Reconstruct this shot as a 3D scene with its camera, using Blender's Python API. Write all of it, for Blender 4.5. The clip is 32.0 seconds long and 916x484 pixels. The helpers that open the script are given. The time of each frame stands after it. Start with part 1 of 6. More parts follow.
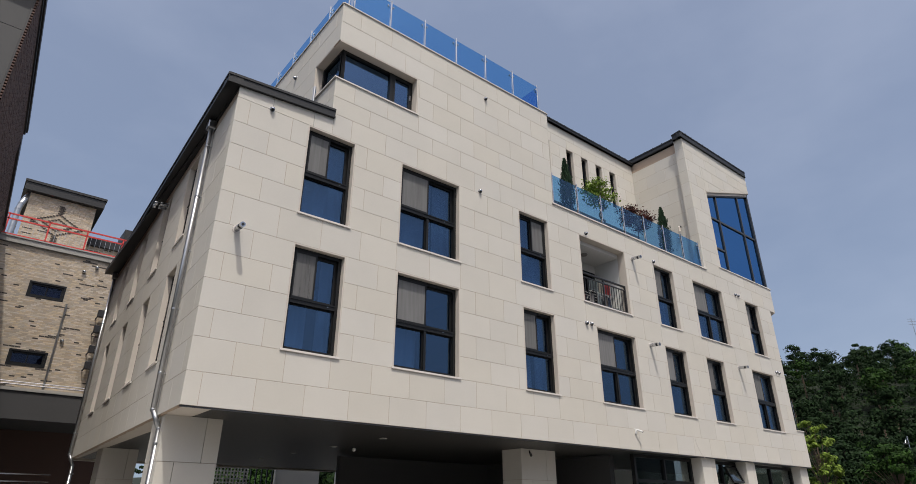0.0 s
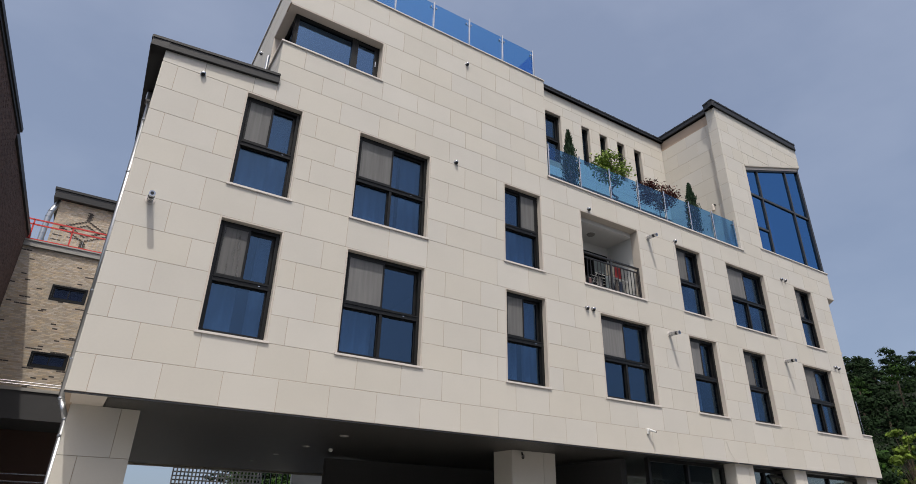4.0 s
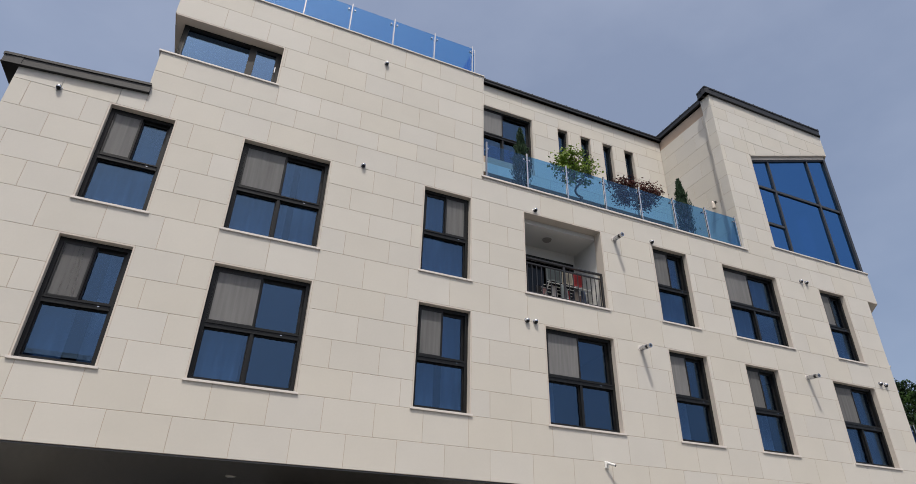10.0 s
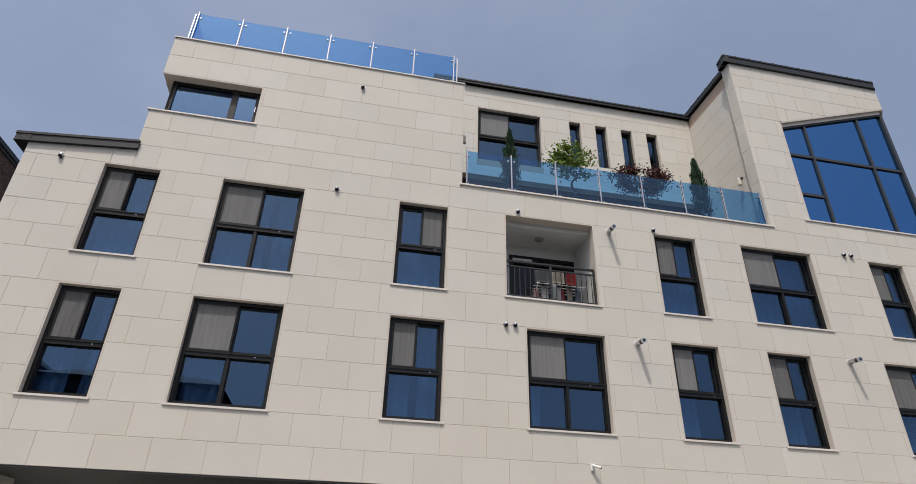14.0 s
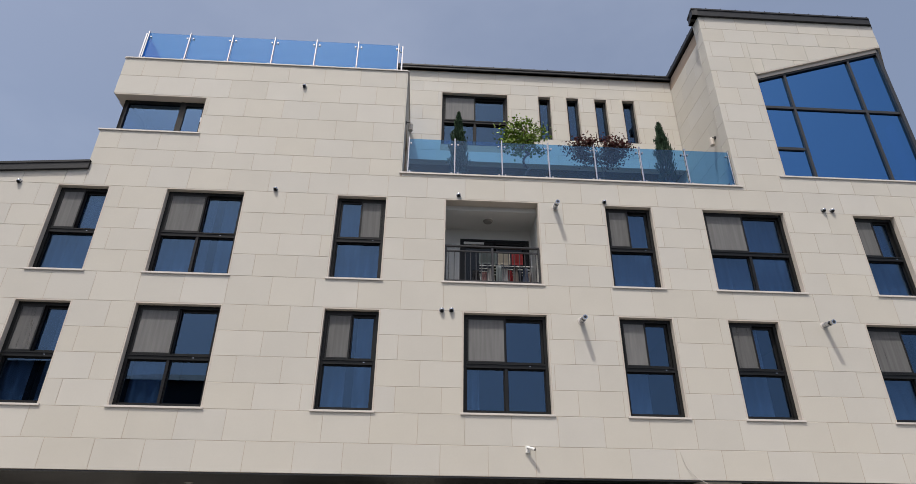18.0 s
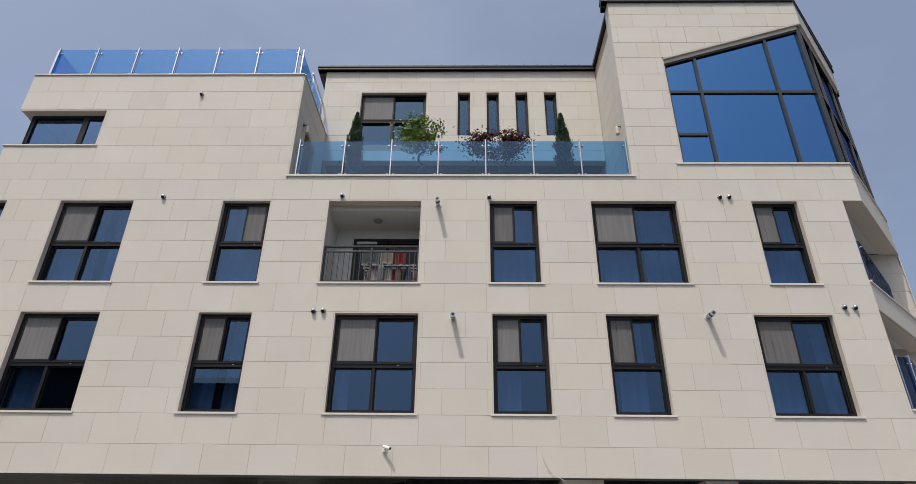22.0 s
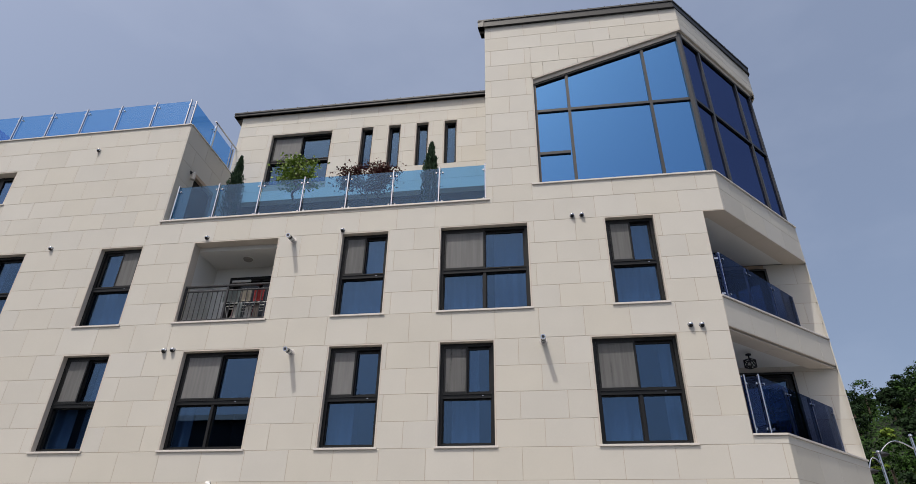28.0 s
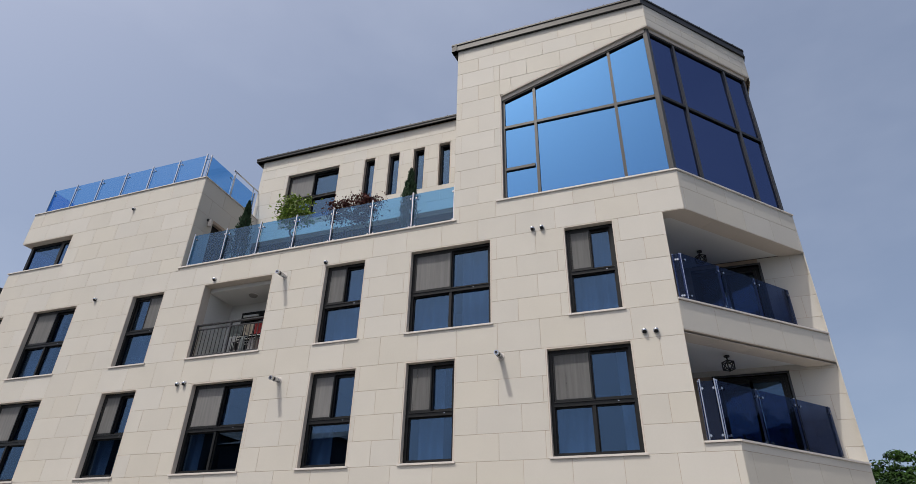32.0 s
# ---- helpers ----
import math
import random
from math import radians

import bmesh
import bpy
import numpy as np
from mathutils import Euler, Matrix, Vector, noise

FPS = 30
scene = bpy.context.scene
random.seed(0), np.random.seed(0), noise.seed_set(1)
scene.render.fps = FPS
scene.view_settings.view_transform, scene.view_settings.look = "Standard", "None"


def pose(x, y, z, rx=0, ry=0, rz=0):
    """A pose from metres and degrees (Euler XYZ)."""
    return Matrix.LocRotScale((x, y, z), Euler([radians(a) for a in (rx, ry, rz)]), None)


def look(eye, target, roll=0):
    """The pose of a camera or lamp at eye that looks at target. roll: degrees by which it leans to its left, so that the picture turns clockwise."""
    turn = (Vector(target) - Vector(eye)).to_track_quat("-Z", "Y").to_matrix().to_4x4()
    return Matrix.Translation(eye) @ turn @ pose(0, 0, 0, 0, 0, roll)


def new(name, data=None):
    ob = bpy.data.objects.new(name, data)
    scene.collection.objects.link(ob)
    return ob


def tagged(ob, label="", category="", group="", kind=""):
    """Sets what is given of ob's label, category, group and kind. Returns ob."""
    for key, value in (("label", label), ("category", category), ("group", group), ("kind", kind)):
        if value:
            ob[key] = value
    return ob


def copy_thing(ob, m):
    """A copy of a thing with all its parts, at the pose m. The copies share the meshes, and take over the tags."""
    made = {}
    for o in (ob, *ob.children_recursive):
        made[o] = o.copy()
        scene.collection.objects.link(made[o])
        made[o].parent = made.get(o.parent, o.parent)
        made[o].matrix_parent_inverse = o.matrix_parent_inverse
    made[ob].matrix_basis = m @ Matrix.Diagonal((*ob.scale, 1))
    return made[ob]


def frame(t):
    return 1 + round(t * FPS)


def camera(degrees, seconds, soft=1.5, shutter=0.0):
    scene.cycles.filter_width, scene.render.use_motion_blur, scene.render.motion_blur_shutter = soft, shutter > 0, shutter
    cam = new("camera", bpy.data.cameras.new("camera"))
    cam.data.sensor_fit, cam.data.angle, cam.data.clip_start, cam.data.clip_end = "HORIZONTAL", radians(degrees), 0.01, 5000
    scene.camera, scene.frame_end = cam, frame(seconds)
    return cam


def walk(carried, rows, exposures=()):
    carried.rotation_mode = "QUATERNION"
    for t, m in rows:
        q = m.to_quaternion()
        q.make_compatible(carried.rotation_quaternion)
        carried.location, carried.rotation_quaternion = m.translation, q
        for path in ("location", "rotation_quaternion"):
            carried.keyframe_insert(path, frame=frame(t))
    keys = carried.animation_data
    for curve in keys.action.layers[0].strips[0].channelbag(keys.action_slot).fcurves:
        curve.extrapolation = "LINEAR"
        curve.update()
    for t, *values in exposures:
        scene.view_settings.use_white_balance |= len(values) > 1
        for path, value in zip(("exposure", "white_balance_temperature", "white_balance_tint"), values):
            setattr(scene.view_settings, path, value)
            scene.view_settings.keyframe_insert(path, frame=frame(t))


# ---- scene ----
cam = camera(74.99, 32.0, soft=0.75)
PATH = [
    (0, (-0.204, -10.618, 2.054), (0.9364, -9.1973, 2.8793), 0.11),
    (0.5, (0.112, -10.580, 2.025), (1.2385, -9.1462, 2.8470), 0.17),
    (1, (0.462, -10.534, 2.024), (1.5730, -9.0854, 2.8402), 0.68),
    (1.5, (0.865, -10.559, 2.015), (1.9532, -9.0938, 2.8330), 1.21),
    (2, (1.239, -10.559, 1.991), (2.2974, -9.0736, 2.8119), 1.28),
    (2.5, (1.601, -10.538, 2.007), (2.6336, -9.0378, 2.8327), 1.29),
    (4.5, (3.118, -10.513, 2.002), (4.0345, -8.9604, 2.8670), 1.29),
    (5, (3.508, -10.457, 2.016), (4.4001, -8.8962, 2.8929), 1.26),
    (5.5, (3.888, -10.447, 2.030), (4.7599, -8.8834, 2.9204), 1.22),
    (6, (4.281, -10.427, 2.050), (5.1309, -8.8588, 2.9560), 1.20),
    (6.5, (4.634, -10.376, 2.082), (5.4659, -8.8070, 3.0022), 1.20),
    (7, (4.973, -10.410, 2.113), (5.7889, -8.8402, 3.0467), 1.23),
    (7.5, (5.312, -10.438, 2.068), (6.1010, -8.8615, 3.0119), 1.36),
    (8, (5.601, -10.392, 2.068), (6.3716, -8.8120, 3.0222), 1.32),
    (8.5, (5.933, -10.391, 2.108), (6.6895, -8.8070, 3.0671), 1.28),
    (9, (6.262, -10.407, 2.092), (6.9951, -8.8171, 3.0583), 1.36),
    (9.5, (6.552, -10.449, 2.093), (7.2600, -8.8507, 3.0655), 1.38),
    (10, (6.864, -10.654, 2.105), (7.5439, -9.0467, 3.0814), 1.45),
    (10.5, (7.176, -10.873, 2.121), (7.8208, -9.2521, 3.0991), 1.53),
    (11, (7.526, -11.048, 2.127), (8.1281, -9.4133, 3.1092), 1.57),
    (11.5, (7.844, -11.341, 2.169), (8.4008, -9.6884, 3.1491), 1.69),
    (12, (8.175, -11.503, 2.195), (8.6869, -9.8362, 3.1734), 1.71),
    (12.5, (8.536, -11.571, 2.247), (9.0048, -9.8894, 3.2240), 1.67),
    (13, (8.956, -11.718, 2.281), (9.3768, -10.0237, 3.2566), 1.68),
    (13.5, (9.336, -11.793, 2.258), (9.7092, -10.0864, 3.2317), 1.67),
    (15.5, (10.834, -12.006, 2.325), (11.0189, -10.2558, 3.2738), 1.45),
    (16, (11.135, -12.084, 2.351), (11.2939, -10.3273, 3.2936), 1.23),
    (16.5, (11.438, -12.083, 2.333), (11.5777, -10.3206, 3.2684), 1.03),
    (17, (11.817, -12.051, 2.360), (11.9403, -10.2852, 3.2909), 0.86),
    (17.5, (12.270, -12.130, 2.379), (12.3785, -10.3607, 3.3048), 0.75),
    (18, (12.732, -12.172, 2.350), (12.8272, -10.4012, 3.2739), 0.63),
    (18.5, (13.187, -12.214, 2.374), (13.2740, -10.4418, 3.2957), 0.49),
    (19, (13.671, -12.277, 2.396), (13.7485, -10.5035, 3.3165), 0.44),
    (19.5, (14.190, -12.277, 2.404), (14.2464, -10.5006, 3.3211), 0.50),
    (20, (14.637, -12.275, 2.397), (14.6759, -10.4984, 3.3150), 0.52),
    (20.5, (15.075, -12.301, 2.454), (15.0945, -10.5232, 3.3694), 0.55),
    (21, (15.501, -12.285, 2.469), (15.5051, -10.5054, 3.3828), 0.56),
    (21.5, (15.969, -12.294, 2.457), (15.9543, -10.5146, 3.3703), 0.59),
    (22, (16.421, -12.242, 2.431), (16.3870, -10.4637, 3.3453), 0.64),
    (22.5, (16.782, -12.209, 2.452), (16.7412, -10.4308, 3.3652), 0.62),
    (23, (17.239, -12.229, 2.451), (17.1867, -10.4520, 3.3681), 0.59),
    (23.5, (17.733, -12.169, 2.421), (17.6602, -10.3954, 3.3418), 0.68),
    (24, (18.174, -12.131, 2.414), (18.0836, -10.3641, 3.3474), 0.78),
    (24.5, (18.640, -12.158, 2.459), (18.5229, -10.3980, 3.4016), 0.87),
    (26.5, (20.327, -12.029, 2.477), (20.1132, -10.2980, 3.4555), 0.99),
    (27, (20.690, -11.977, 2.508), (20.4650, -10.2504, 3.4922), 0.93),
    (27.5, (21.120, -11.971, 2.551), (20.8813, -10.2491, 3.5406), 0.90),
    (28, (21.579, -11.900, 2.533), (21.3153, -10.1837, 3.5260), 0.99),
    (28.5, (22.029, -11.854, 2.584), (21.7330, -10.1443, 3.5787), 1.13),
    (29, (22.494, -11.840, 2.645), (22.1543, -10.1400, 3.6416), 1.27),
    (29.5, (22.913, -11.789, 2.657), (22.5231, -10.0995, 3.6540), 1.42),
    (30, (23.252, -11.765, 2.618), (22.8220, -10.0886, 3.6208), 1.43),
    (30.5, (23.707, -11.750, 2.619), (23.2235, -10.0899, 3.6237), 1.56),
    (31, (24.086, -11.703, 2.606), (23.5570, -10.0579, 3.6136), 1.56),
    (31.5, (24.422, -11.720, 2.569), (23.8662, -10.0861, 3.5803), 1.41),
    (32, (24.844, -11.706, 2.606), (24.2504, -10.0855, 3.6173), 1.36),
]
walk(cam, [(t, look(eye, target, roll)) for t, eye, target, roll in PATH], [(0.0, -0.07), (32.0, -0.08)])

# ---- world, sun ----
SUN_EL, SUN_AZ = 64.0, 29.0          # elevation; azimuth from -y towards -x
world = bpy.data.worlds.new("world")
scene.world = world
world.use_nodes = True
wn, wl = world.node_tree.nodes, world.node_tree.links
sky = wn.new("ShaderNodeTexSky")
sky.sky_type = 'NISHITA'
sky.sun_disc = False
sky.sun_elevation = radians(SUN_EL)
sky.sun_rotation = radians(180 + SUN_AZ)
sky.altitude, sky.air_density, sky.dust_density, sky.ozone_density = 50, 1.0, 5.5, 1.6
back = wn["Background"]
back.inputs[1].default_value = 0.153
tc = wn.new("ShaderNodeTexCoord")
mp = wn.new("ShaderNodeMapping")
mp.inputs["Scale"].default_value = (1.6, 1.6, 3.2)
cl = wn.new("ShaderNodeTexNoise")
cl.inputs["Scale"].default_value, cl.inputs["Detail"].default_value, cl.inputs["Roughness"].default_value = 1.3, 5, 0.55
cr = wn.new("ShaderNodeValToRGB")
cr.color_ramp.elements[0].position, cr.color_ramp.elements[1].position = 0.44, 0.78
cr.color_ramp.elements[0].color = (0.13, 0.13, 0.13, 1)
cr.color_ramp.elements[1].color = (0.27, 0.27, 0.27, 1)
mx = wn.new("ShaderNodeMix")
mx.data_type = 'RGBA'
mx.inputs[7].default_value = (5.2, 5.6, 6.6, 1)
up = wn.new("ShaderNodeVectorMath")
up.operation = 'ADD'
up.inputs[1].default_value = (0, 0, 0.10)
nm = wn.new("ShaderNodeVectorMath")
nm.operation = 'NORMALIZE'
wl.new(tc.outputs["Generated"], up.inputs[0])
wl.new(up.outputs[0], nm.inputs[0])
wl.new(nm.outputs[0], sky.inputs["Vector"])
wl.new(tc.outputs["Generated"], mp.inputs["Vector"])
wl.new(mp.outputs[0], cl.inputs["Vector"])
wl.new(cl.outputs[0], cr.inputs[0])
wl.new(cr.outputs[0], mx.inputs[0])
wl.new(sky.outputs[0], mx.inputs[6])
wl.new(mx.outputs[2], back.inputs[0])
sun = new("sun", bpy.data.lights.new("sun", 'SUN'))
sun.data.energy, sun.data.angle, sun.data.color = 3.2, radians(0.9), (1.0, 0.95, 0.88)
_a, _e = radians(SUN_AZ), radians(SUN_EL)
sun.matrix_world = look((-40 * math.sin(_a) * math.cos(_e), -40 * math.cos(_a) * math.cos(_e), 40 * math.sin(_e)), (0, 0, 0))


# ---- materials ----
def mat(name, color, rough=0.6, metal=0.0, spec=0.5, vary=0.0, hue=0.0, grain=0.0, grain_scale=60.0, stain=0.0, stain_scale=0.8, bump=0.0, bump_scale=90.0, rand=True):
    """A principled material whose colour varies from piece to piece, and by grain and stains in world size."""
    m = bpy.data.materials.new(name)
    m.use_nodes = True
    n, l = m.node_tree.nodes, m.node_tree.links
    b = n["Principled BSDF"]
    b.inputs["Roughness"].default_value, b.inputs["Metallic"].default_value = rough, metal
    b.inputs["Specular IOR Level"].default_value = spec
    geo = n.new("ShaderNodeNewGeometry")
    hsv = n.new("ShaderNodeHueSaturation")
    hsv.inputs["Color"].default_value = (*color, 1)
    val = None

    def add(sock, amount):
        nonlocal val
        k = n.new("ShaderNodeMath")
        k.operation = 'MULTIPLY_ADD'
        l.new(sock, k.inputs[0])
        k.inputs[1].default_value, k.inputs[2].default_value = amount, -amount / 2
        if val is None:
            s = n.new("ShaderNodeMath")
            s.operation = 'ADD'
            s.inputs[1].default_value = 1.0
            l.new(k.outputs[0], s.inputs[0])
        else:
            s = n.new("ShaderNodeMath")
            s.operation = 'ADD'
            l.new(val, s.inputs[0])
            l.new(k.outputs[0], s.inputs[1])
        val = s.outputs[0]
    if vary or hue:
        src = n.new("ShaderNodeObjectInfo").outputs["Random"] if rand else geo.outputs["Random Per Island"]
        if vary:
            add(src, vary)
        if hue:
            k = n.new("ShaderNodeMath")
            k.operation = 'MULTIPLY_ADD'
            k.inputs[1].default_value, k.inputs[2].default_value = 7.31, 0.0
            l.new(src, k.inputs[0])
            f = n.new("ShaderNodeMath")
            f.operation = 'FRACT'
            l.new(k.outputs[0], f.inputs[0])
            h = n.new("ShaderNodeMath")
            h.operation = 'MULTIPLY_ADD'
            h.inputs[1].default_value, h.inputs[2].default_value = hue, 1 - hue * 0.4
            l.new(f.outputs[0], h.inputs[0])
            l.new(h.outputs[0], hsv.inputs["Saturation"])
    for amount, sc, det in ((grain, grain_scale, 4), (stain, stain_scale, 6)):
        if amount:
            t = n.new("ShaderNodeTexNoise")
            t.inputs["Scale"].default_value, t.inputs["Detail"].default_value = sc, det
            l.new(geo.outputs["Position"], t.inputs["Vector"])
            add(t.outputs[0], amount)
    if val is not None:
        l.new(val, hsv.inputs["Value"])
    l.new(hsv.outputs[0], b.inputs["Base Color"])
    if bump:
        t = n.new("ShaderNodeTexNoise")
        t.inputs["Scale"].default_value, t.inputs["Detail"].default_value = bump_scale, 3
        l.new(geo.outputs["Position"], t.inputs["Vector"])
        bp = n.new("ShaderNodeBump")
        bp.inputs["Strength"].default_value, bp.inputs["Distance"].default_value = bump, 0.01
        l.new(t.outputs[0], bp.inputs["Height"])
        l.new(bp.outputs[0], b.inputs["Normal"])
    return m


def see_through(m, amount):
    """Lets a share of the light pass a woven sheet."""
    n, l = m.node_tree.nodes, m.node_tree.links
    tr, mi = n.new("ShaderNodeBsdfTransparent"), n.new("ShaderNodeMixShader")
    mi.inputs[0].default_value = amount
    l.new(n["Principled BSDF"].outputs[0], mi.inputs[1])
    l.new(tr.outputs[0], mi.inputs[2])
    l.new(mi.outputs[0], n["Material Output"].inputs[0])


def glass(name, tint, shine, shine_color, rough=0.0, edge=0.6):
    """A tinted sheet: clear through, with a coat that mirrors."""
    m = bpy.data.materials.new(name)
    m.use_nodes = True
    n, l = m.node_tree.nodes, m.node_tree.links
    n.remove(n["Principled BSDF"])
    tr, gl, mi = n.new("ShaderNodeBsdfTransparent"), n.new("ShaderNodeBsdfGlossy"), n.new("ShaderNodeMixShader")
    tr.inputs[0].default_value, gl.inputs[0].default_value = (*tint, 1), (*shine_color, 1)
    gl.inputs["Roughness"].default_value = rough
    lw = n.new("ShaderNodeLayerWeight")
    pw = n.new("ShaderNodeMath")
    pw.operation = 'POWER'
    pw.inputs[1].default_value = 4.0
    ad = n.new("ShaderNodeMath")
    ad.operation, ad.use_clamp = 'MULTIPLY_ADD', True
    ad.inputs[1].default_value, ad.inputs[2].default_value = edge, shine
    l.new(lw.outputs["Facing"], pw.inputs[0])
    l.new(pw.outputs[0], ad.inputs[0])
    l.new(ad.outputs[0], mi.inputs[0])
    l.new(tr.outputs[0], mi.inputs[1])
    l.new(gl.outputs[0], mi.inputs[2])
    l.new(mi.outputs[0], n["Material Output"].inputs[0])
    return m


M_STONE = mat("limestone", (0.532, 0.506, 0.452), 0.75, vary=0.06, hue=0.30, grain=0.05, grain_scale=25, stain=0.12, stain_scale=1.1, bump=0.08, bump_scale=140)
M_REVEAL = mat("limestone return", (0.53, 0.48, 0.42), 0.75, grain=0.05, stain=0.10, bump=0.08)
M_SILL = mat("pale sill stone", (0.60, 0.56, 0.52), 0.6, grain=0.05, stain=0.08)
M_JOINT = mat("joint sealant", (0.40, 0.31, 0.235), 0.9, grain=0.1)
M_FRAME = mat("charcoal window frame", (0.012, 0.0125, 0.013), 0.4, spec=0.25, grain=0.15, grain_scale=40)
M_BRONZE = mat("bronze grey mullion", (0.030, 0.030, 0.031), 0.4, metal=0.0, grain=0.1)
M_COPING = mat("graphite roof metal", (0.022, 0.0225, 0.024), 0.5, metal=0.0, spec=0.35, grain=0.12, stain=0.2)
M_STEEL = mat("stainless steel", (0.50, 0.51, 0.53), 0.18, metal=1.0, grain=0.1)
M_GALV = mat("galvanised pipe", (0.40, 0.41, 0.42), 0.3, metal=0.9, grain=0.15, stain=0.2, stain_scale=3)
M_RAILBLK = mat("black painted rail", (0.02, 0.02, 0.022), 0.4, grain=0.1)
M_WHITE = mat("white paint", (0.66, 0.66, 0.64), 0.7, grain=0.04, stain=0.06)
# dark grey puts the shade of rooms and recesses into the colour
M_ROOMSHADE = mat("dim room", (0.10, 0.10, 0.11), 0.9, stain=0.2)
M_SOFFIT = mat("charcoal soffit boards", (0.035, 0.033, 0.03), 0.45, vary=0.15, grain=0.1)
M_CURTAIN = mat("pale curtain", (0.50, 0.50, 0.51), 0.9, grain=0.1, grain_scale=30, stain=0.15, stain_scale=2)
M_SCREEN = mat("grey insect mesh", (0.183, 0.182, 0.18), 0.85, vary=0.5, grain=0.3, grain_scale=180, stain=0.7, stain_scale=2.5)
see_through(M_SCREEN, 0.3)
for nd in list(M_SCREEN.node_tree.nodes):
    if nd.type == 'TEX_NOISE' and nd.inputs["Scale"].default_value < 10:    # upright streaks in the mesh
        st = M_SCREEN.node_tree.nodes.new("ShaderNodeMapping")
        st.inputs["Scale"].default_value = (7, 7, 0.35)
        M_SCREEN.node_tree.links.new(nd.inputs["Vector"].links[0].from_socket, st.inputs["Vector"])
        M_SCREEN.node_tree.links.new(st.outputs[0], nd.inputs["Vector"])
M_PANE = glass("blue coated pane", (0.44, 0.55, 0.68), 0.13, (0.35, 0.54, 0.77), edge=0.35)
M_CORNERPANE = glass("pale blue coated pane", (0.4, 0.48, 0.62), 0.26, (0.28, 0.46, 0.72), edge=0.2)
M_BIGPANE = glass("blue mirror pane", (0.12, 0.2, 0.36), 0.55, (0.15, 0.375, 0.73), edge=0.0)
M_BLACKPANE = glass("dim door pane", (0.10, 0.11, 0.12), 0.04, (0.5, 0.55, 0.6), edge=0.2)
M_SHOPPANE = glass("clear shop pane", (0.48, 0.55, 0.55), 0.22, (0.7, 0.76, 0.76), edge=0.4)
# same glass as M_BIGPANE; the darker eastern sky it mirrors is in its colour
M_BIGPANE_DIMSKY = glass("blue mirror pane with dim sky in its colour", (0.12, 0.17, 0.28), 0.52, (0.15, 0.21, 0.42), edge=0.0)
M_RAILGLASS = glass("blue rail glass", (0.44, 0.69, 0.91), 0.05, (0.7, 0.85, 1.0), edge=0.4)
M_DARKGLASS = glass("dark balcony glass", (0.38, 0.44, 0.60), 0.03, (0.45, 0.55, 0.75), edge=0.25)
M_BRICK = mat("tan brick", (0.45, 0.385, 0.305), 0.9, vary=0.42, hue=0.6, grain=0.2, stain=0.2, rand=False)
M_BRICKDK = mat("dark brick", (0.065, 0.056, 0.05), 0.9, vary=0.3, rand=False)
M_BRICKBR = mat("brown brick", (0.10, 0.06, 0.048), 0.9, vary=0.5, grain=0.2, rand=False)
M_MORTARDK = mat("dark mortar", (0.055, 0.04, 0.034), 0.95, grain=0.2)
M_MORTAR = mat("grey mortar", (0.38, 0.34, 0.28), 0.95, grain=0.2)
M_GRANITE = mat("dark speckled granite", (0.045, 0.045, 0.046), 0.7, grain=0.7, grain_scale=45, stain=0.2)
M_RED = mat("red painted steel", (0.50, 0.035, 0.03), 0.45, grain=0.1)
M_CONC = mat("concrete", (0.30, 0.29, 0.27), 0.9, grain=0.15, stain=0.3)
M_ASPHALT = mat("asphalt", (0.055, 0.055, 0.057), 0.9, grain=0.3, grain_scale=30, stain=0.3, bump=0.3)
M_PAVE = mat("grey paving", (0.32, 0.31, 0.29), 0.85, vary=0.15, grain=0.15)
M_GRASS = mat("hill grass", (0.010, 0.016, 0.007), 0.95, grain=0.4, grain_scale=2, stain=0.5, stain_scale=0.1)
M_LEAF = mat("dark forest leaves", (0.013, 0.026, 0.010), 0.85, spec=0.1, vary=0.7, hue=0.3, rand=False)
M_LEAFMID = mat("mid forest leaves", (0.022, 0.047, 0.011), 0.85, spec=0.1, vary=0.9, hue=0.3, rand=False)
M_LEAFLT = mat("spring green leaves", (0.11, 0.165, 0.02), 0.7, spec=0.2, vary=0.7, rand=False)
M_TREE = mat("bright garden leaves", (0.15, 0.225, 0.028), 0.6, spec=0.3, vary=0.9, rand=False)
M_CYPRESS = mat("cypress green", (0.028, 0.055, 0.028), 0.8, spec=0.15, vary=0.9, rand=False)
M_MAPLE = mat("maroon maple leaves", (0.075, 0.022, 0.018), 0.7, spec=0.2, vary=0.8, rand=False)
M_BARK = mat("bark", (0.12, 0.085, 0.06), 0.9, grain=0.4, bump=0.4)
M_BLACK = mat("black plastic", (0.012, 0.012, 0.013), 0.3)


# ---- building helpers ----
def part(name, bm, material, parent=None, label="", smooth=False):
    me = bpy.data.meshes.new(name)
    bm.to_mesh(me)
    bm.free()
    me.materials.append(material)
    if smooth:
        me.shade_smooth()
    ob = new(name, me)
    ob.parent = parent
    return tagged(ob, label)


def thing(name, label, category, at=(0, 0, 0), group="", kind=""):
    ob = new(name)
    ob.location = at
    ob.empty_display_size = 0.1
    bpy.context.view_layer.update()
    return tagged(ob, label, category, group, kind)


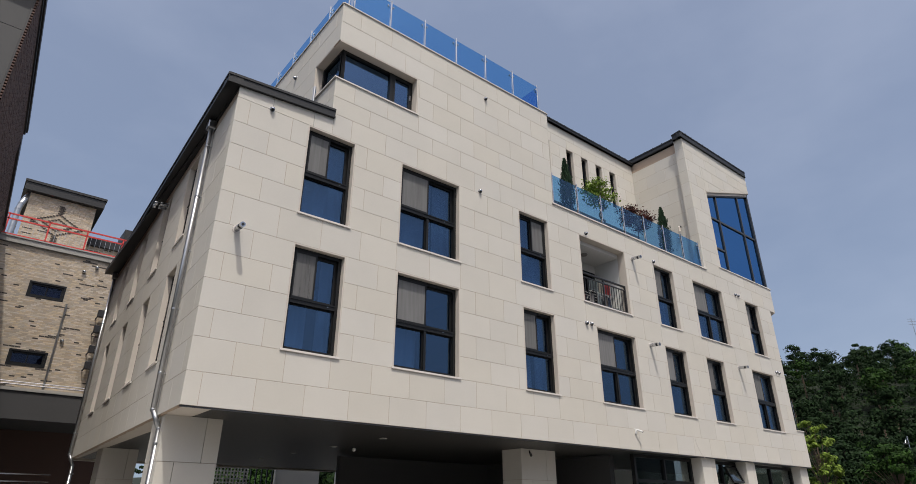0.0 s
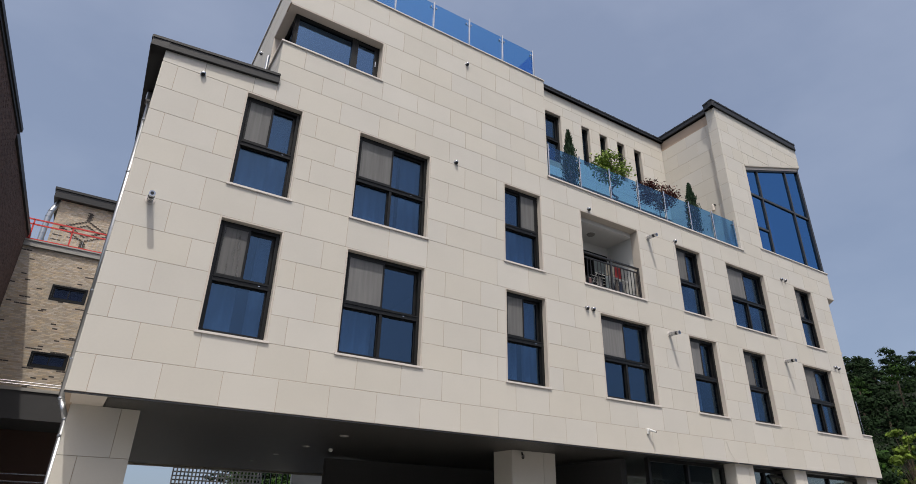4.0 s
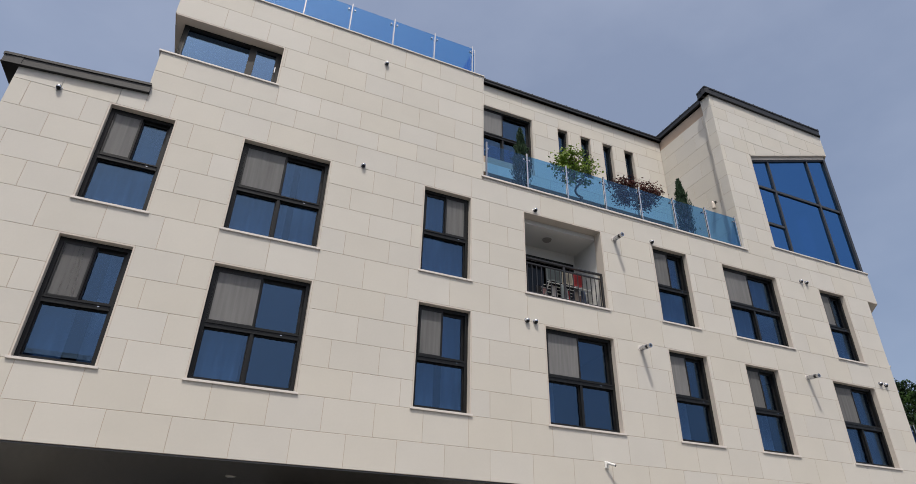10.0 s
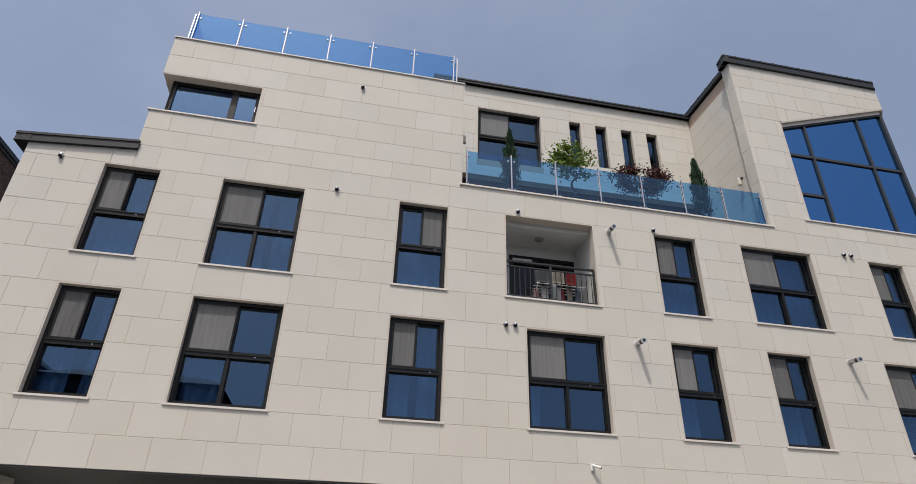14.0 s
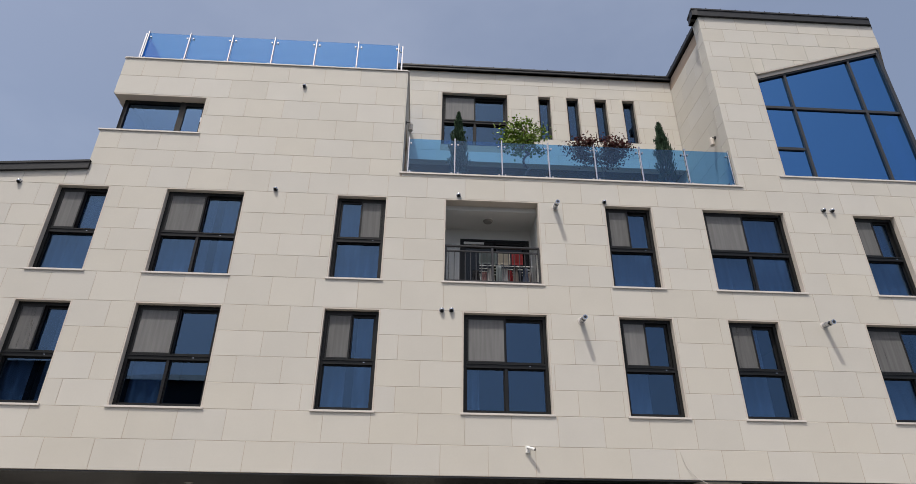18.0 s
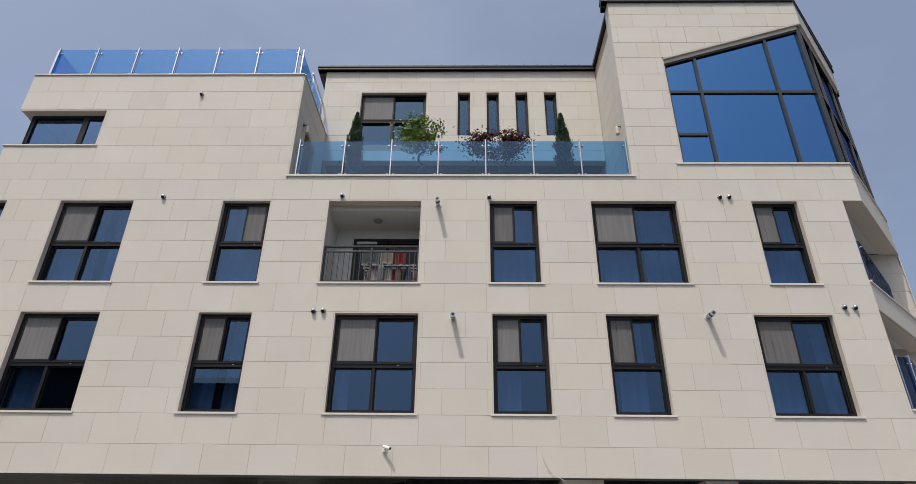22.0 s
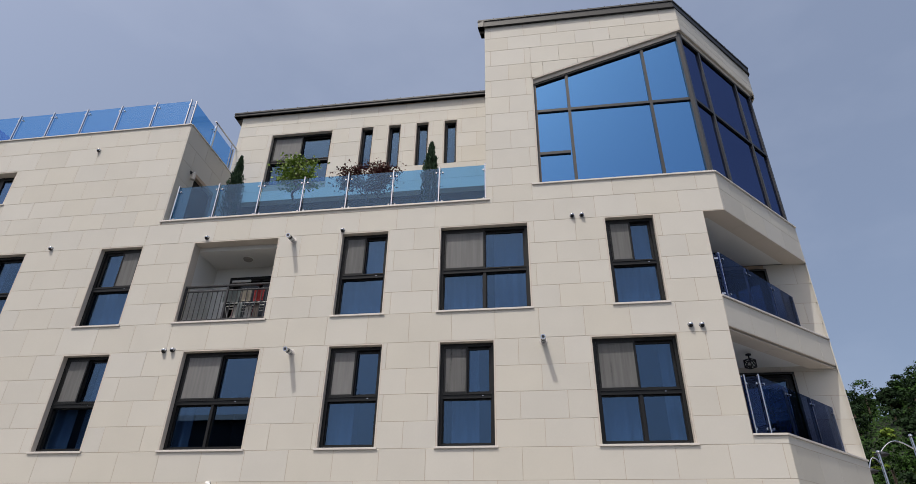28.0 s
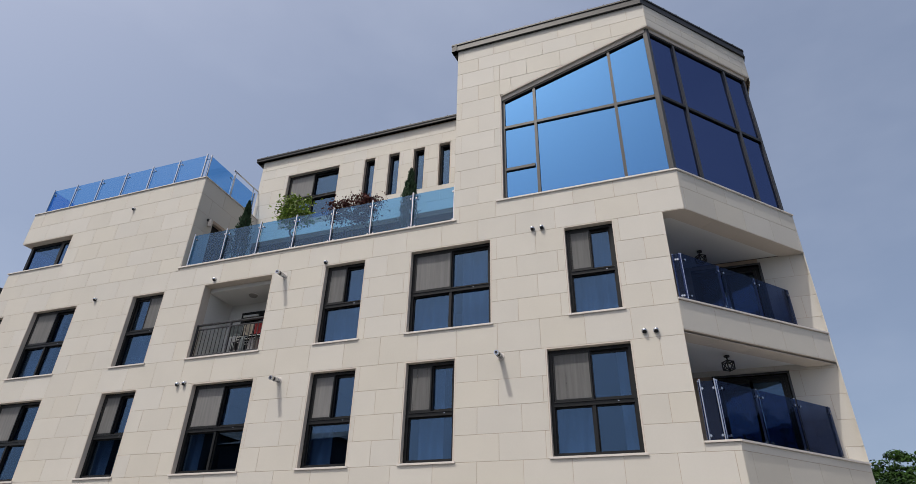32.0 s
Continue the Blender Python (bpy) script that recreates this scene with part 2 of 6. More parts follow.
def box(bm, x0, x1, y0, y1, z0, z1, m=None):
    v = [bm.verts.new(p if m is None else m @ Vector(p)) for p in
         ((x0, y0, z0), (x1, y0, z0), (x1, y1, z0), (x0, y1, z0), (x0, y0, z1), (x1, y0, z1), (x1, y1, z1), (x0, y1, z1))]
    for f in ((3, 2, 1, 0), (4, 5, 6, 7), (0, 1, 5, 4), (1, 2, 6, 5), (2, 3, 7, 6), (3, 0, 4, 7)):
        bm.faces.new([v[i] for i in f])
    return v


def bbox(*boxes):
    bm = bmesh.new()
    for b in boxes:
        box(bm, *b)
    return bm


def bevelled(x0, x1, y0, y1, z0, z1, r=0.006):
    bm = bbox((x0, x1, y0, y1, z0, z1))
    bmesh.ops.bevel(bm, geom=bm.edges[:], offset=r, segments=1, affect='EDGES')
    return bm


def tube(bm, a, b, r0, r1=None, n=10):
    a, b = Vector(a), Vector(b)
    d = b - a
    bmesh.ops.create_cone(bm, cap_ends=True, segments=n, radius1=r0, radius2=r0 if r1 is None else r1, depth=d.length,
                          matrix=Matrix.Translation((a + b) / 2) @ d.to_track_quat('Z', 'Y').to_matrix().to_4x4())
    return bm


def prism(pts, z0, z1):
    """An upright prism over a plan outline given counter-clockwise."""
    bm = bmesh.new()
    lo, hi = [bm.verts.new((x, y, z0)) for x, y in pts], [bm.verts.new((x, y, z1)) for x, y in pts]
    bm.faces.new(lo[::-1])
    bm.faces.new(hi)
    for i in range(len(pts)):
        j = (i + 1) % len(pts)
        bm.faces.new((lo[i], lo[j], hi[j], hi[i]))
    return bm


def wall_frame(p, q):
    """A frame whose x runs along a wall from plan point p to q, -y looks out of it, z is up."""
    d = Vector((q[0] - p[0], q[1] - p[1], 0))
    return Matrix.Translation((p[0], p[1], 0)) @ Matrix.Rotation(math.atan2(d.y, d.x), 4, 'Z'), d.length


# course levels of the stone
LV = {-2: 3.655, -1: 4.22, 0: 4.815, 1: 5.34, 2: 5.89, 3: 6.43, 4: 7.01, 5: 7.68, 6: 8.21, 7: 8.75, 8: 9.28, 9: 9.86, 10: 10.44,
      11: 10.92, 12: 11.45, 13: 12.04, 14: 12.62, 15: 13.22, 16: 13.80, 17: 14.40, 18: 14.95, 19: 15.54, 20: 16.04, 21: 16.54}
PITCH, J_EVEN, J_ODD = 0.937, 7.46, 7.94
panel_meshes = {}


def clip(poly, a, b, c):
    """The part of a 2D polygon where a*x + b*z >= c."""
    out = []
    for i in range(len(poly)):
        p, q = poly[i], poly[(i + 1) % len(poly)]
        dp, dq = a * p[0] + b * p[1] - c, a * q[0] + b * q[1] - c
        if dp >= 0:
            out.append(p)
        if dp * dq < 0:
            t = dp / (dp - dq)
            out.append((p[0] + t * (q[0] - p[0]), p[1] + t * (q[1] - p[1])))
    return out


def panel_mesh(poly):
    """A stone slab 30 mm thick with softened front edges, over a polygon in x, z; its face lies at y = 0."""
    key = tuple((round(x, 3), round(z, 3)) for x, z in poly)
    if key in panel_meshes:
        return panel_meshes[key]
    bm = bmesh.new()
    cx, cz = sum(p[0] for p in poly) / len(poly), sum(p[1] for p in poly) / len(poly)

    def inset(p, r):
        dx, dz = cx - p[0], cz - p[1]
        return p[0] + math.copysign(min(r, abs(dx)), dx), p[1] + math.copysign(min(r, abs(dz)), dz)
    rings = [[bm.verts.new((x, y, z)) for x, z in [inset(p, r) for p in poly]] for y, r in ((0.0, 0.003), (0.003, 0.0), (0.03, 0.0))]
    bm.faces.new(rings[0])
    n = len(poly)
    for u, v in ((0, 1), (1, 2)):
        for i in range(n):
            j = (i + 1) % n
            bm.faces.new((rings[u][i], rings[v][i], rings[v][j], rings[u][j]))
    me = bpy.data.meshes.new("stone_panel")
    bm.to_mesh(me)
    bm.free()
    me.materials.append(M_STONE)
    panel_meshes[key] = me
    return me


GAP = 0.006
jitter = random.Random(4)


def clad(parent, m, x0, x1, rows, openings=(), shift=0.0, cut=None):
    """Slabs of stone in running bond on a wall: rows are course numbers, openings (x0, x1, z0, z1), x0..x1 along the wall."""
    for r in rows:
        z0, z1 = LV[r], LV[r + 1]
        zm = (z0 + z1) / 2
        free = [(x0, x1)]
        for a, b, c, d in openings:
            if c < zm < d:
                free = [s for u, v in free for s in ((u, min(v, a)), (max(u, b), v)) if s[1] - s[0] > 0.02]
        base = (J_EVEN if r % 2 == 0 else J_ODD) - shift
        for u, v in free:
            k = math.floor((u - base) / PITCH) + 1
            xs = [u]
            while base + k * PITCH < v - 0.05:
                if base + k * PITCH > u + 0.05:
                    xs.append(base + k * PITCH)
                k += 1
            xs.append(v)
            if cut and cut[0] < v and z1 > cut[1]:
                xs = sorted(set(xs + [cut[0]])) if u < cut[0] < v and zm < cut[1] + 1.3 else xs
            for a, b in zip(xs, xs[1:]):
                poly = [(a + GAP / 2, z0 + GAP / 2), (b - GAP / 2, z0 + GAP / 2), (b - GAP / 2, z1 - GAP / 2), (a + GAP / 2, z1 - GAP / 2)]
                if cut and b > cut[0] + 0.01:
                    s = (cut[3] - cut[1]) / (cut[2] - cut[0])
                    poly = clip(poly, -s, 1, cut[1] - s * cut[0])
                    if len(poly) < 3:
                        continue
                ox, oz = poly[0]
                me = panel_mesh([(x - ox, z - oz) for x, z in poly])
                ob = new("stone_panel", me)
                ob.parent = parent
                ob.matrix_local = m @ Matrix.Translation((ox, jitter.uniform(-0.0008, 0.0008), oz))


def backing(name, m, x0, x1, z0, z1, openings, thick=0.25, label="", material=None, front=0.004):
    """The wall body behind the slabs, with its openings cut right through."""
    xs = sorted({x0, x1, *[min(max(v, x0), x1) for o in openings for v in o[:2]]})
    zs = sorted({z0, z1, *[min(max(v, z0), z1) for o in openings for v in o[2:]]})
    bm = bmesh.new()
    vert = {}

    def V(x, y, z):
        k = (round(x, 4), round(y, 4), round(z, 4))
        if k not in vert:
            vert[k] = bm.verts.new(m @ Vector((x, y, z)))
        return vert[k]

    def solid(i, j):
        if not (0 <= i < len(xs) - 1 and 0 <= j < len(zs) - 1):
            return False
        xm, zm = (xs[i] + xs[i + 1]) / 2, (zs[j] + zs[j + 1]) / 2
        return not any(a < xm < b and c < zm < d for a, b, c, d in openings)
    f, k = front, front + thick
    for i in range(len(xs) - 1):
        for j in range(len(zs) - 1):
            if not solid(i, j):
                continue
            a, b, c, d = xs[i], xs[i + 1], zs[j], zs[j + 1]
            bm.faces.new((V(a, f, c), V(b, f, c), V(b, f, d), V(a, f, d)))
            bm.faces.new((V(a, k, d), V(b, k, d), V(b, k, c), V(a, k, c)))
            if not solid(i - 1, j):
                bm.faces.new((V(a, k, c), V(a, f, c), V(a, f, d), V(a, k, d)))
            if not solid(i + 1, j):
                bm.faces.new((V(b, f, c), V(b, k, c), V(b, k, d), V(b, f, d)))
            if not solid(i, j - 1):
                bm.faces.new((V(a, k, c), V(b, k, c), V(b, f, c), V(a, f, c)))
            if not solid(i, j + 1):
                bm.faces.new((V(a, f, d), V(b, f, d), V(b, k, d), V(a, k, d)))
    ob = part(name, bm, material or M_JOINT)
    return tagged(ob, label or "beige limestone slab wall with thin brown joints", "wall", kind="structure")


IDENT = Matrix.Identity(4)

# ---- ground ----
g = bmesh.new()
box(g, -1500, 1500, -1500, 1500, -0.6, -0.02)
tagged(part("ground", g, M_GRASS), "dry green ground around the houses", "ground", kind="structure")
tagged(part("road", bbox((-60, 90, -22, -4, -0.3, 0.0)), M_ASPHALT), "grey asphalt street before the building", "road", kind="structure")
tagged(part("pavement", bbox((-4, 40, -4, 24, -0.3, 0.12)), M_PAVE), "grey paved forecourt under the building", "pavement", kind="structure")

# ---- the apartment building ----
DEPTH = 13.6
A, B, C = (25.28, 0.0), (25.73, 0.0), (28.40, 2.87)
B_LOW = (25.87, 0.0)

# openings of the front, x0, x1, z0, z1
LO, UP = (LV[0], LV[4]), (LV[5], LV[9])
FRONT = {"c1u": (4.09, 5.28, *UP), "c1l": (4.09, 5.27, *LO), "c2u": (6.55, 8.38, *UP), "c2l": (6.56, 8.38, *LO),
         "c3u": (10.50, 11.70, *UP), "c3l": (10.51, 11.73, *LO), "bal": (13.06, 15.32, *UP), "c4l": (13.50, 15.37, *LO),
         "c5u": (16.90, 18.09, *UP), "c5l": (16.92, 18.16, *LO), "c6u": (19.31, 21.39, *UP), "c6l": (19.37, 20.57, *LO),
         "c7u": (23.10, 24.22, *UP), "c7l": (22.54, 24.28, *LO)}
X0 = 2.50
front_open = list(FRONT.values())
wall_south = backing("wall_south", IDENT, X0 + 0.03, A[0], LV[-2], LV[9], front_open)
clad(wall_south, IDENT, X0, A[0], range(0, 9), front_open)
clad(wall_south, IDENT, X0, B_LOW[0], (-2, -1))
backing("wall_south_corner", IDENT, A[0], B_LOW[0] - 0.01, LV[-2], LV[0] + 0.12, [], 0.15)
# band under the terrace and up to the tower window
wall_band = backing("wall_south_band", IDENT, 4.63, B[0], LV[9], LV[10] + 0.08, [])
part("wing_head", bbox((X0 + 0.03, 4.63, 0.028, 0.278, LV[9], 10.14)), M_JOINT, wall_band)
clad(wall_band, IDENT, 4.65, B[0], (9,))
def low_edge(x):
    """Underside of the low wing's roof edge, which climbs to the east."""
    return 10.10 + 0.077 * (x - 2.3)


for a, b in ((X0, 3.25), (3.25, 4.19), (4.19, 4.65)):
    u, v = low_edge(a) + 0.03 - LV[9], low_edge(b) + 0.03 - LV[9]
    ob = new("stone_panel", panel_mesh([(0, 0), (b - a - GAP, 0), (b - a - GAP, v), (0, u)]))
    ob.parent = wall_band
    ob.location = (a + GAP / 2, 0, LV[9] + GAP / 2)
# upper left block
CW = (4.60, 6.95, LV[12], LV[14])
wall_block = backing("wall_south_block", IDENT, 4.63, 11.97, LV[10] + 0.08, LV[16], [CW])
clad(wall_block, IDENT, 4.60, 11.97, range(10, 16), [CW])
# tower
BW = (21.68, 25.72, LV[11], LV[17])
wall_tower = backing("wall_south_tower", IDENT, 20.45, B[0], LV[10] + 0.08, LV[21], [(21.68, 25.9, LV[11], 15.70)])
clad(wall_tower, IDENT, 20.42, B[0], range(10, 17), [BW])
CUT = (21.68, 14.36, 25.72, 15.68)
clad(wall_tower, IDENT, 20.42, B[0], range(17, 21), cut=CUT)
sp = prism([(21.68, 0.03), (25.72, 0.03), (25.72, 0.25), (21.68, 0.25)], 14.4, 15.72)
for v in sp.verts:
    if v.co.z < 15.5:
        v.co.z = 14.40 if v.co.x < 22 else 15.71
part("lintel_wedge", sp, M_JOINT, wall_tower)

# west wall, a little out of square
MW, LW = wall_frame((2.92, DEPTH), (X0, 0.0))
W_UP = [(LW - 3.55, LW - 2.65), (LW - 6.1, LW - 5.2), (LW - 8.9, LW - 8.0), (LW - 11.7, LW - 10.8)]
west_open = [(a, b, *UP) for a, b in W_UP] + [(a, b, *LO) for a, b in W_UP]
wall_west = backing("wall_west", MW, 0, LW - 0.03, LV[-2], LV[9] + 0.3, west_open)
clad(wall_west, MW, 0, LW - 0.002, range(-2, 9), west_open, shift=0.3)
# the block's walls over the low wing
MB, LB = wall_frame((4.60, 9.0), (4.60, 0.0))
cw_west = (LB - 1.30, LB + 0.02, LV[12], LV[14])
wall_block_west = backing("wall_block_west", MB, 0, LB - 0.03, LV[10] - 0.4, LV[16], [cw_west])
clad(wall_block_west, MB, 0, LB - 0.002, range(10, 16), [cw_west], shift=0.2)
ME, LE = wall_frame((12.0, 0.0), (12.0, 2.66))
door_open = (0.75, 1.75, LV[10], LV[14] - 0.1)
wall_block_east = backing("wall_block_east", ME, 0.03, LE, LV[10] + 0.08, LV[16], [door_open])
clad(wall_block_east, ME, 0.002, LE, range(10, 16), [door_open], shift=0.4)
# attic wall behind the terrace
MA = Matrix.Translation((0, 2.66, 0))
ATOP = 15.54
PW = (12.95, 15.10, 13.45, ATOP)
PS = [(16.05 + i * 0.92, 16.05 + i * 0.92 + 0.45, 13.62, ATOP) for i in range(4)]
attic_open = [PW] + PS
wall_attic = backing("wall_attic", MA, 11.75, 20.55, 12.85, 16.40, attic_open)
RA = [(12.85, 13.22), (13.22, 13.80), (13.80, 14.40), (14.40, 14.95), (14.95, ATOP), (ATOP, 15.95), (15.95, 16.37)]
for i, (z0, z1) in enumerate(RA):
    free = [(11.75, 20.55)]
    for a, b, c, d in attic_open:
        if c < (z0 + z1) / 2 < d:
            free = [s for u, v in free for s in ((u, min(v, a)), (max(u, b), v)) if s[1] - s[0] > 0.02]
    for u, v in free:
        xs = [u] + [j for j in [11.9 + (i % 2) * 0.47 + k * PITCH for k in range(11)] if u + 0.08 < j < v - 0.08] + [v]
        for a, b in zip(xs, xs[1:]):
            ob = new("stone_panel", panel_mesh([(0, 0), (b - a - GAP, 0), (b - a - GAP, z1 - z0 - GAP), (0, z1 - z0 - GAP)]))
            ob.parent = wall_attic
            ob.location = (a + GAP / 2, 2.66, z0 + GAP / 2)
MAW, LAW = wall_frame((11.75, DEPTH), (11.75, 2.66))
wall_attic_west = backing("wall_attic_west", MAW, 0, LAW - 0.03, 12.85, 16.40, [])
clad(wall_attic_west, MAW, 0, LAW, range(15, 20), shift=0.1)
# tower west side: a pier at the front, then a wall set back a little
MT, LT = wall_frame((20.56, DEPTH), (20.56, 0.38))
wall_tower_west = backing("wall_tower_west", MT, 0, LT, LV[10] + 0.08, 16.45, [])
clad(wall_tower_west, MT, LT - 3.4, LT - 0.002, range(10, 20), shift=0.55)
MP, LP = wall_frame((20.42, 0.38), (20.42, 0.0))
pier = backing("wall_tower_pier", MP, 0.0, LP - 0.03, LV[10], LV[21], [], 0.12)
clad(pier, MP, 0, LP - 0.002, range(10, 21), shift=-0.1)

# splayed corner: base, balcony bands, tower
MC, LC = wall_frame(B, C)
ML, LL = wall_frame(B_LOW, C)
base_c = backing("wall_splay_base", ML, 0.02, LL, LV[-2], LV[0] + 0.12, [], 0.15)
clad(base_c, ML, 0.002, LL, (-2, -1), shift=0.2)
ME2, LE2 = wall_frame(A, (28.39, 2.90))
band_mid = backing("wall_splay_band", ME2, 0.02, LE2, 7.12, 7.76, [], 0.15)
for i in range(5):
    a, b = i * LE2 / 4.6, min((i + 1) * LE2 / 4.6, LE2)
    ob = new("stone_panel", panel_mesh([(0, 0), (b - a - GAP, 0), (b - a - GAP, 0.62), (0, 0.62)]))
    ob.parent = band_mid
    ob.matrix_local = ME2 @ Matrix.Translation((a + GAP / 2, 0, 7.13))
band_top = backing("wall_splay_top", MC, 0.02, LC, LV[9], LV[11], [], 0.15)
clad(band_top, MC, 0.002, LC, (9, 10), shift=0.35)
head_c = backing("wall_splay_head", MC, 0.02, LC, 15.68, LV[21], [], 0.15)
for z0, z1, s in ((15.68, 15.95, 0.45), (15.95, 16.22, 0.0), (16.22, 16.54, 0.45)):
    xs = [0] + [s + 0.4 + k * PITCH for k in range(4)] + [LC]
    for a, b in zip(xs, xs[1:]):
        if b - a > 0.1:
            ob = new("stone_panel", panel_mesh([(0, 0), (b - a - GAP, 0), (b - a - GAP, z1 - z0 - GAP), (0, z1 - z0 - GAP)]))
            ob.parent = head_c
            ob.matrix_local = MC @ Matrix.Translation((a + GAP / 2, 0, z0 + GAP / 2))
# wall at the back of the balconies, and the east wall
MBK = Matrix.Translation((0, 2.92, 0))
bdoors = [(25.85, 27.36, 4.95, 6.96), (25.85, 27.36, 7.75, 9.70)]
wall_balcony = backing("wall_balcony_back", MBK, 25.2, 28.38, LV[-2], LV[9], bdoors, 0.2)
clad(wall_balcony, MBK, 25.2, 28.40, range(-2, 9), [(25.2, 27.36, LV[0] - 0.1, LV[4] + 0.1), (25.2, 27.36, LV[5] - 0.1, LV[9])])
for z in (LV[0], LV[5]):
    part("plaster_strip", bbox((25.2, 25.85, 2.93, 2.949, z, z + 2.4)), M_WHITE, wall_balcony)
part("balcony_side", bbox((25.0, 25.2, 0.28, 2.95, LV[-2], LV[9])), M_WHITE, wall_balcony)
MEA, LEA = wall_frame(C, (28.40, DEPTH))
EAST_CUT = (-0.1, 0.65, LV[11], 15.68)
wall_east = backing("wall_east", MEA, 0.10, LEA, LV[-2], 16.5, [EAST_CUT])
clad(wall_east, MEA, 0.002, 3.0, range(-2, 20), [EAST_CUT], shift=0.2)
tagged(part("wall_north", bbox((2.9, 4.6, DEPTH, DEPTH + 0.25, 3.6, 10.0), (4.6, 12.0, DEPTH, DEPTH + 0.25, 3.6, 13.8), (12.0, 13.2, DEPTH, DEPTH + 0.25, 3.6, 16.4), (13.2, 28.4, DEPTH, DEPTH + 0.25, 0.1, 16.4)), M_REVEAL), "plain rear wall in beige render", "wall", kind="structure")

# limestone borders under the balcony edges
def soffit_edge(pts, w, z, k):
    for p, q in zip(pts, pts[1:]):
        m, n = wall_frame(p, q)
        num = max(1, round(n / k))
        bm = bmesh.new()
        for i in range(num):
            box(bm, n * i / num + 0.003, n * (i + 1) / num - 0.003, 0.001, w, z, z + 0.012, m)
        tagged(part("soffit_border", bm, M_REVEAL), "limestone border under the balcony edge", "ceiling", kind="structure")


soffit_edge([B, C], 0.42, 9.846, 0.8)
soffit_edge([A, B], 0.30, 9.8435, 0.5)
soffit_edge([A, (28.39, 2.90)], 0.36, 7.115, 0.85)

# slabs and roofs
FOOT = [(2.75, 0.30), (25.0, 0.30), (25.0, 2.95), (28.2, 2.98), (28.2, DEPTH), (2.95, DEPTH)]
for i, (z0, z1) in enumerate(((7.2, 7.45), (10.05, 10.3))):
    tagged(part("floor_slab", prism(FOOT, z0, z1), M_ROOMSHADE), "concrete floor slab inside the building", "floor", kind="structure")
TRI = [(25.2, 0.12), (25.64, 0.12), (28.3, 2.95), (25.2, 2.95)]
for z0, z1, b in ((LV[-2] + 0.01, 4.85, 0), (7.14, 7.59, 1), (9.885, 10.3, 0)):
    out = TRI if not b else [(25.2, 0.15), (28.28, 2.93), (25.2, 2.93)]
    tagged(part("balcony_slab", prism(out, z0, z1), M_WHITE), "white painted balcony slab", "floor", kind="structure")
tagged(part("roof_block", bbox((4.8, 11.95, 0.25, DEPTH, 12.9, 13.2)), M_CONC), "grey roof terrace deck", "roof", kind="structure")
rl = bbox((2.5, 4.6, 0.05, DEPTH, 10.0, 10.16))
for v in rl.verts:
    v.co.z += low_edge(v.co.x) - 10.06
tagged(part("roof_low", rl, M_COPING), "low graphite metal roof", "roof", kind="structure")
tagged(part("terrace_floor", bbox((12.0, 20.5, 0.25, 6.0, 10.3, 10.5)), M_CONC), "grey terrace floor", "floor", kind="structure")
# dark sheet whose colour stands in for the shade in the covered recess
tagged(part("terrace_recess", bbox((12.0, 20.5, 4.6, 4.8, 10.5, 12.85))  , M_ROOMSHADE), "wall under the attic, coloured dark for its shade", "wall", kind="structure")
tagged(part("terrace_ceiling", bbox((12.0, 20.5, 2.92, 4.8, 12.85, 13.0)), M_SOFFIT), "dark soffit under the attic", "ceiling", kind="structure")
tagged(part("roof_attic", bbox((11.70, 20.6, 2.58, DEPTH, 16.40, 16.46)), M_COPING), "graphite metal attic roof", "roof", kind="structure")
TOWER = [(20.45, 0.1), (25.62, 0.1), (28.3, 2.98), (28.3, DEPTH), (20.6, DEPTH)]
tagged(part("roof_tower", prism(TOWER, 16.5, 16.62), M_COPING), "graphite metal tower roof", "roof", kind="structure")
# inner floors and walls are coloured dark in place of indoor shade
tagged(part("tower_floor", prism(TOWER, 10.7, 10.95), M_ROOMSHADE), "tower room floor", "floor", kind="structure")
tagged(part("tower_back", bbox((20.9, 28.2, 4.2, 4.35, 10.95, 16.5)), M_ROOMSHADE), "dim inner wall of the tower room", "wall", kind="structure")
tagged(part("inner_wall", bbox((2.9, 25.1, 4.4, 4.55, 3.7, 10.05)), M_ROOMSHADE), "dim inner wall behind the flats", "wall", kind="structure")
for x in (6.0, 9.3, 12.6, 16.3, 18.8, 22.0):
    tagged(part("inner_wall", bbox((x - 0.06, x + 0.06, 0.3, 4.4, 3.7, 10.05)), M_ROOMSHADE), "dim partition between rooms", "wall", kind="structure")


def fascia(name, pts, z0, z1, lip, label, w=0.16, ribs=True):
    """A folded metal edge along a plan line: an upright board with a small drip and a top fold."""
    bm = bmesh.new()
    for p, q in zip(pts, pts[1:]):
        m, n = wall_frame(p, q)
        box(bm, -0.0, n, 0, w, z0, z1, m)
        box(bm, -0.0, n, -lip, w, z1 - 0.035, z1 + 0.02, m)
        box(bm, -0.0, n, -0.012, 0.0, z0, z0 + 0.03, m)
        k = 0.45
        while ribs and k < n and n > 1:
            box(bm, k - 0.012, k + 0.012, -lip, w, z1 + 0.02, z1 + 0.05, m)
            k += 0.45
    return tagged(part(name, bm, M_COPING), label, "roof edge", kind="structure")


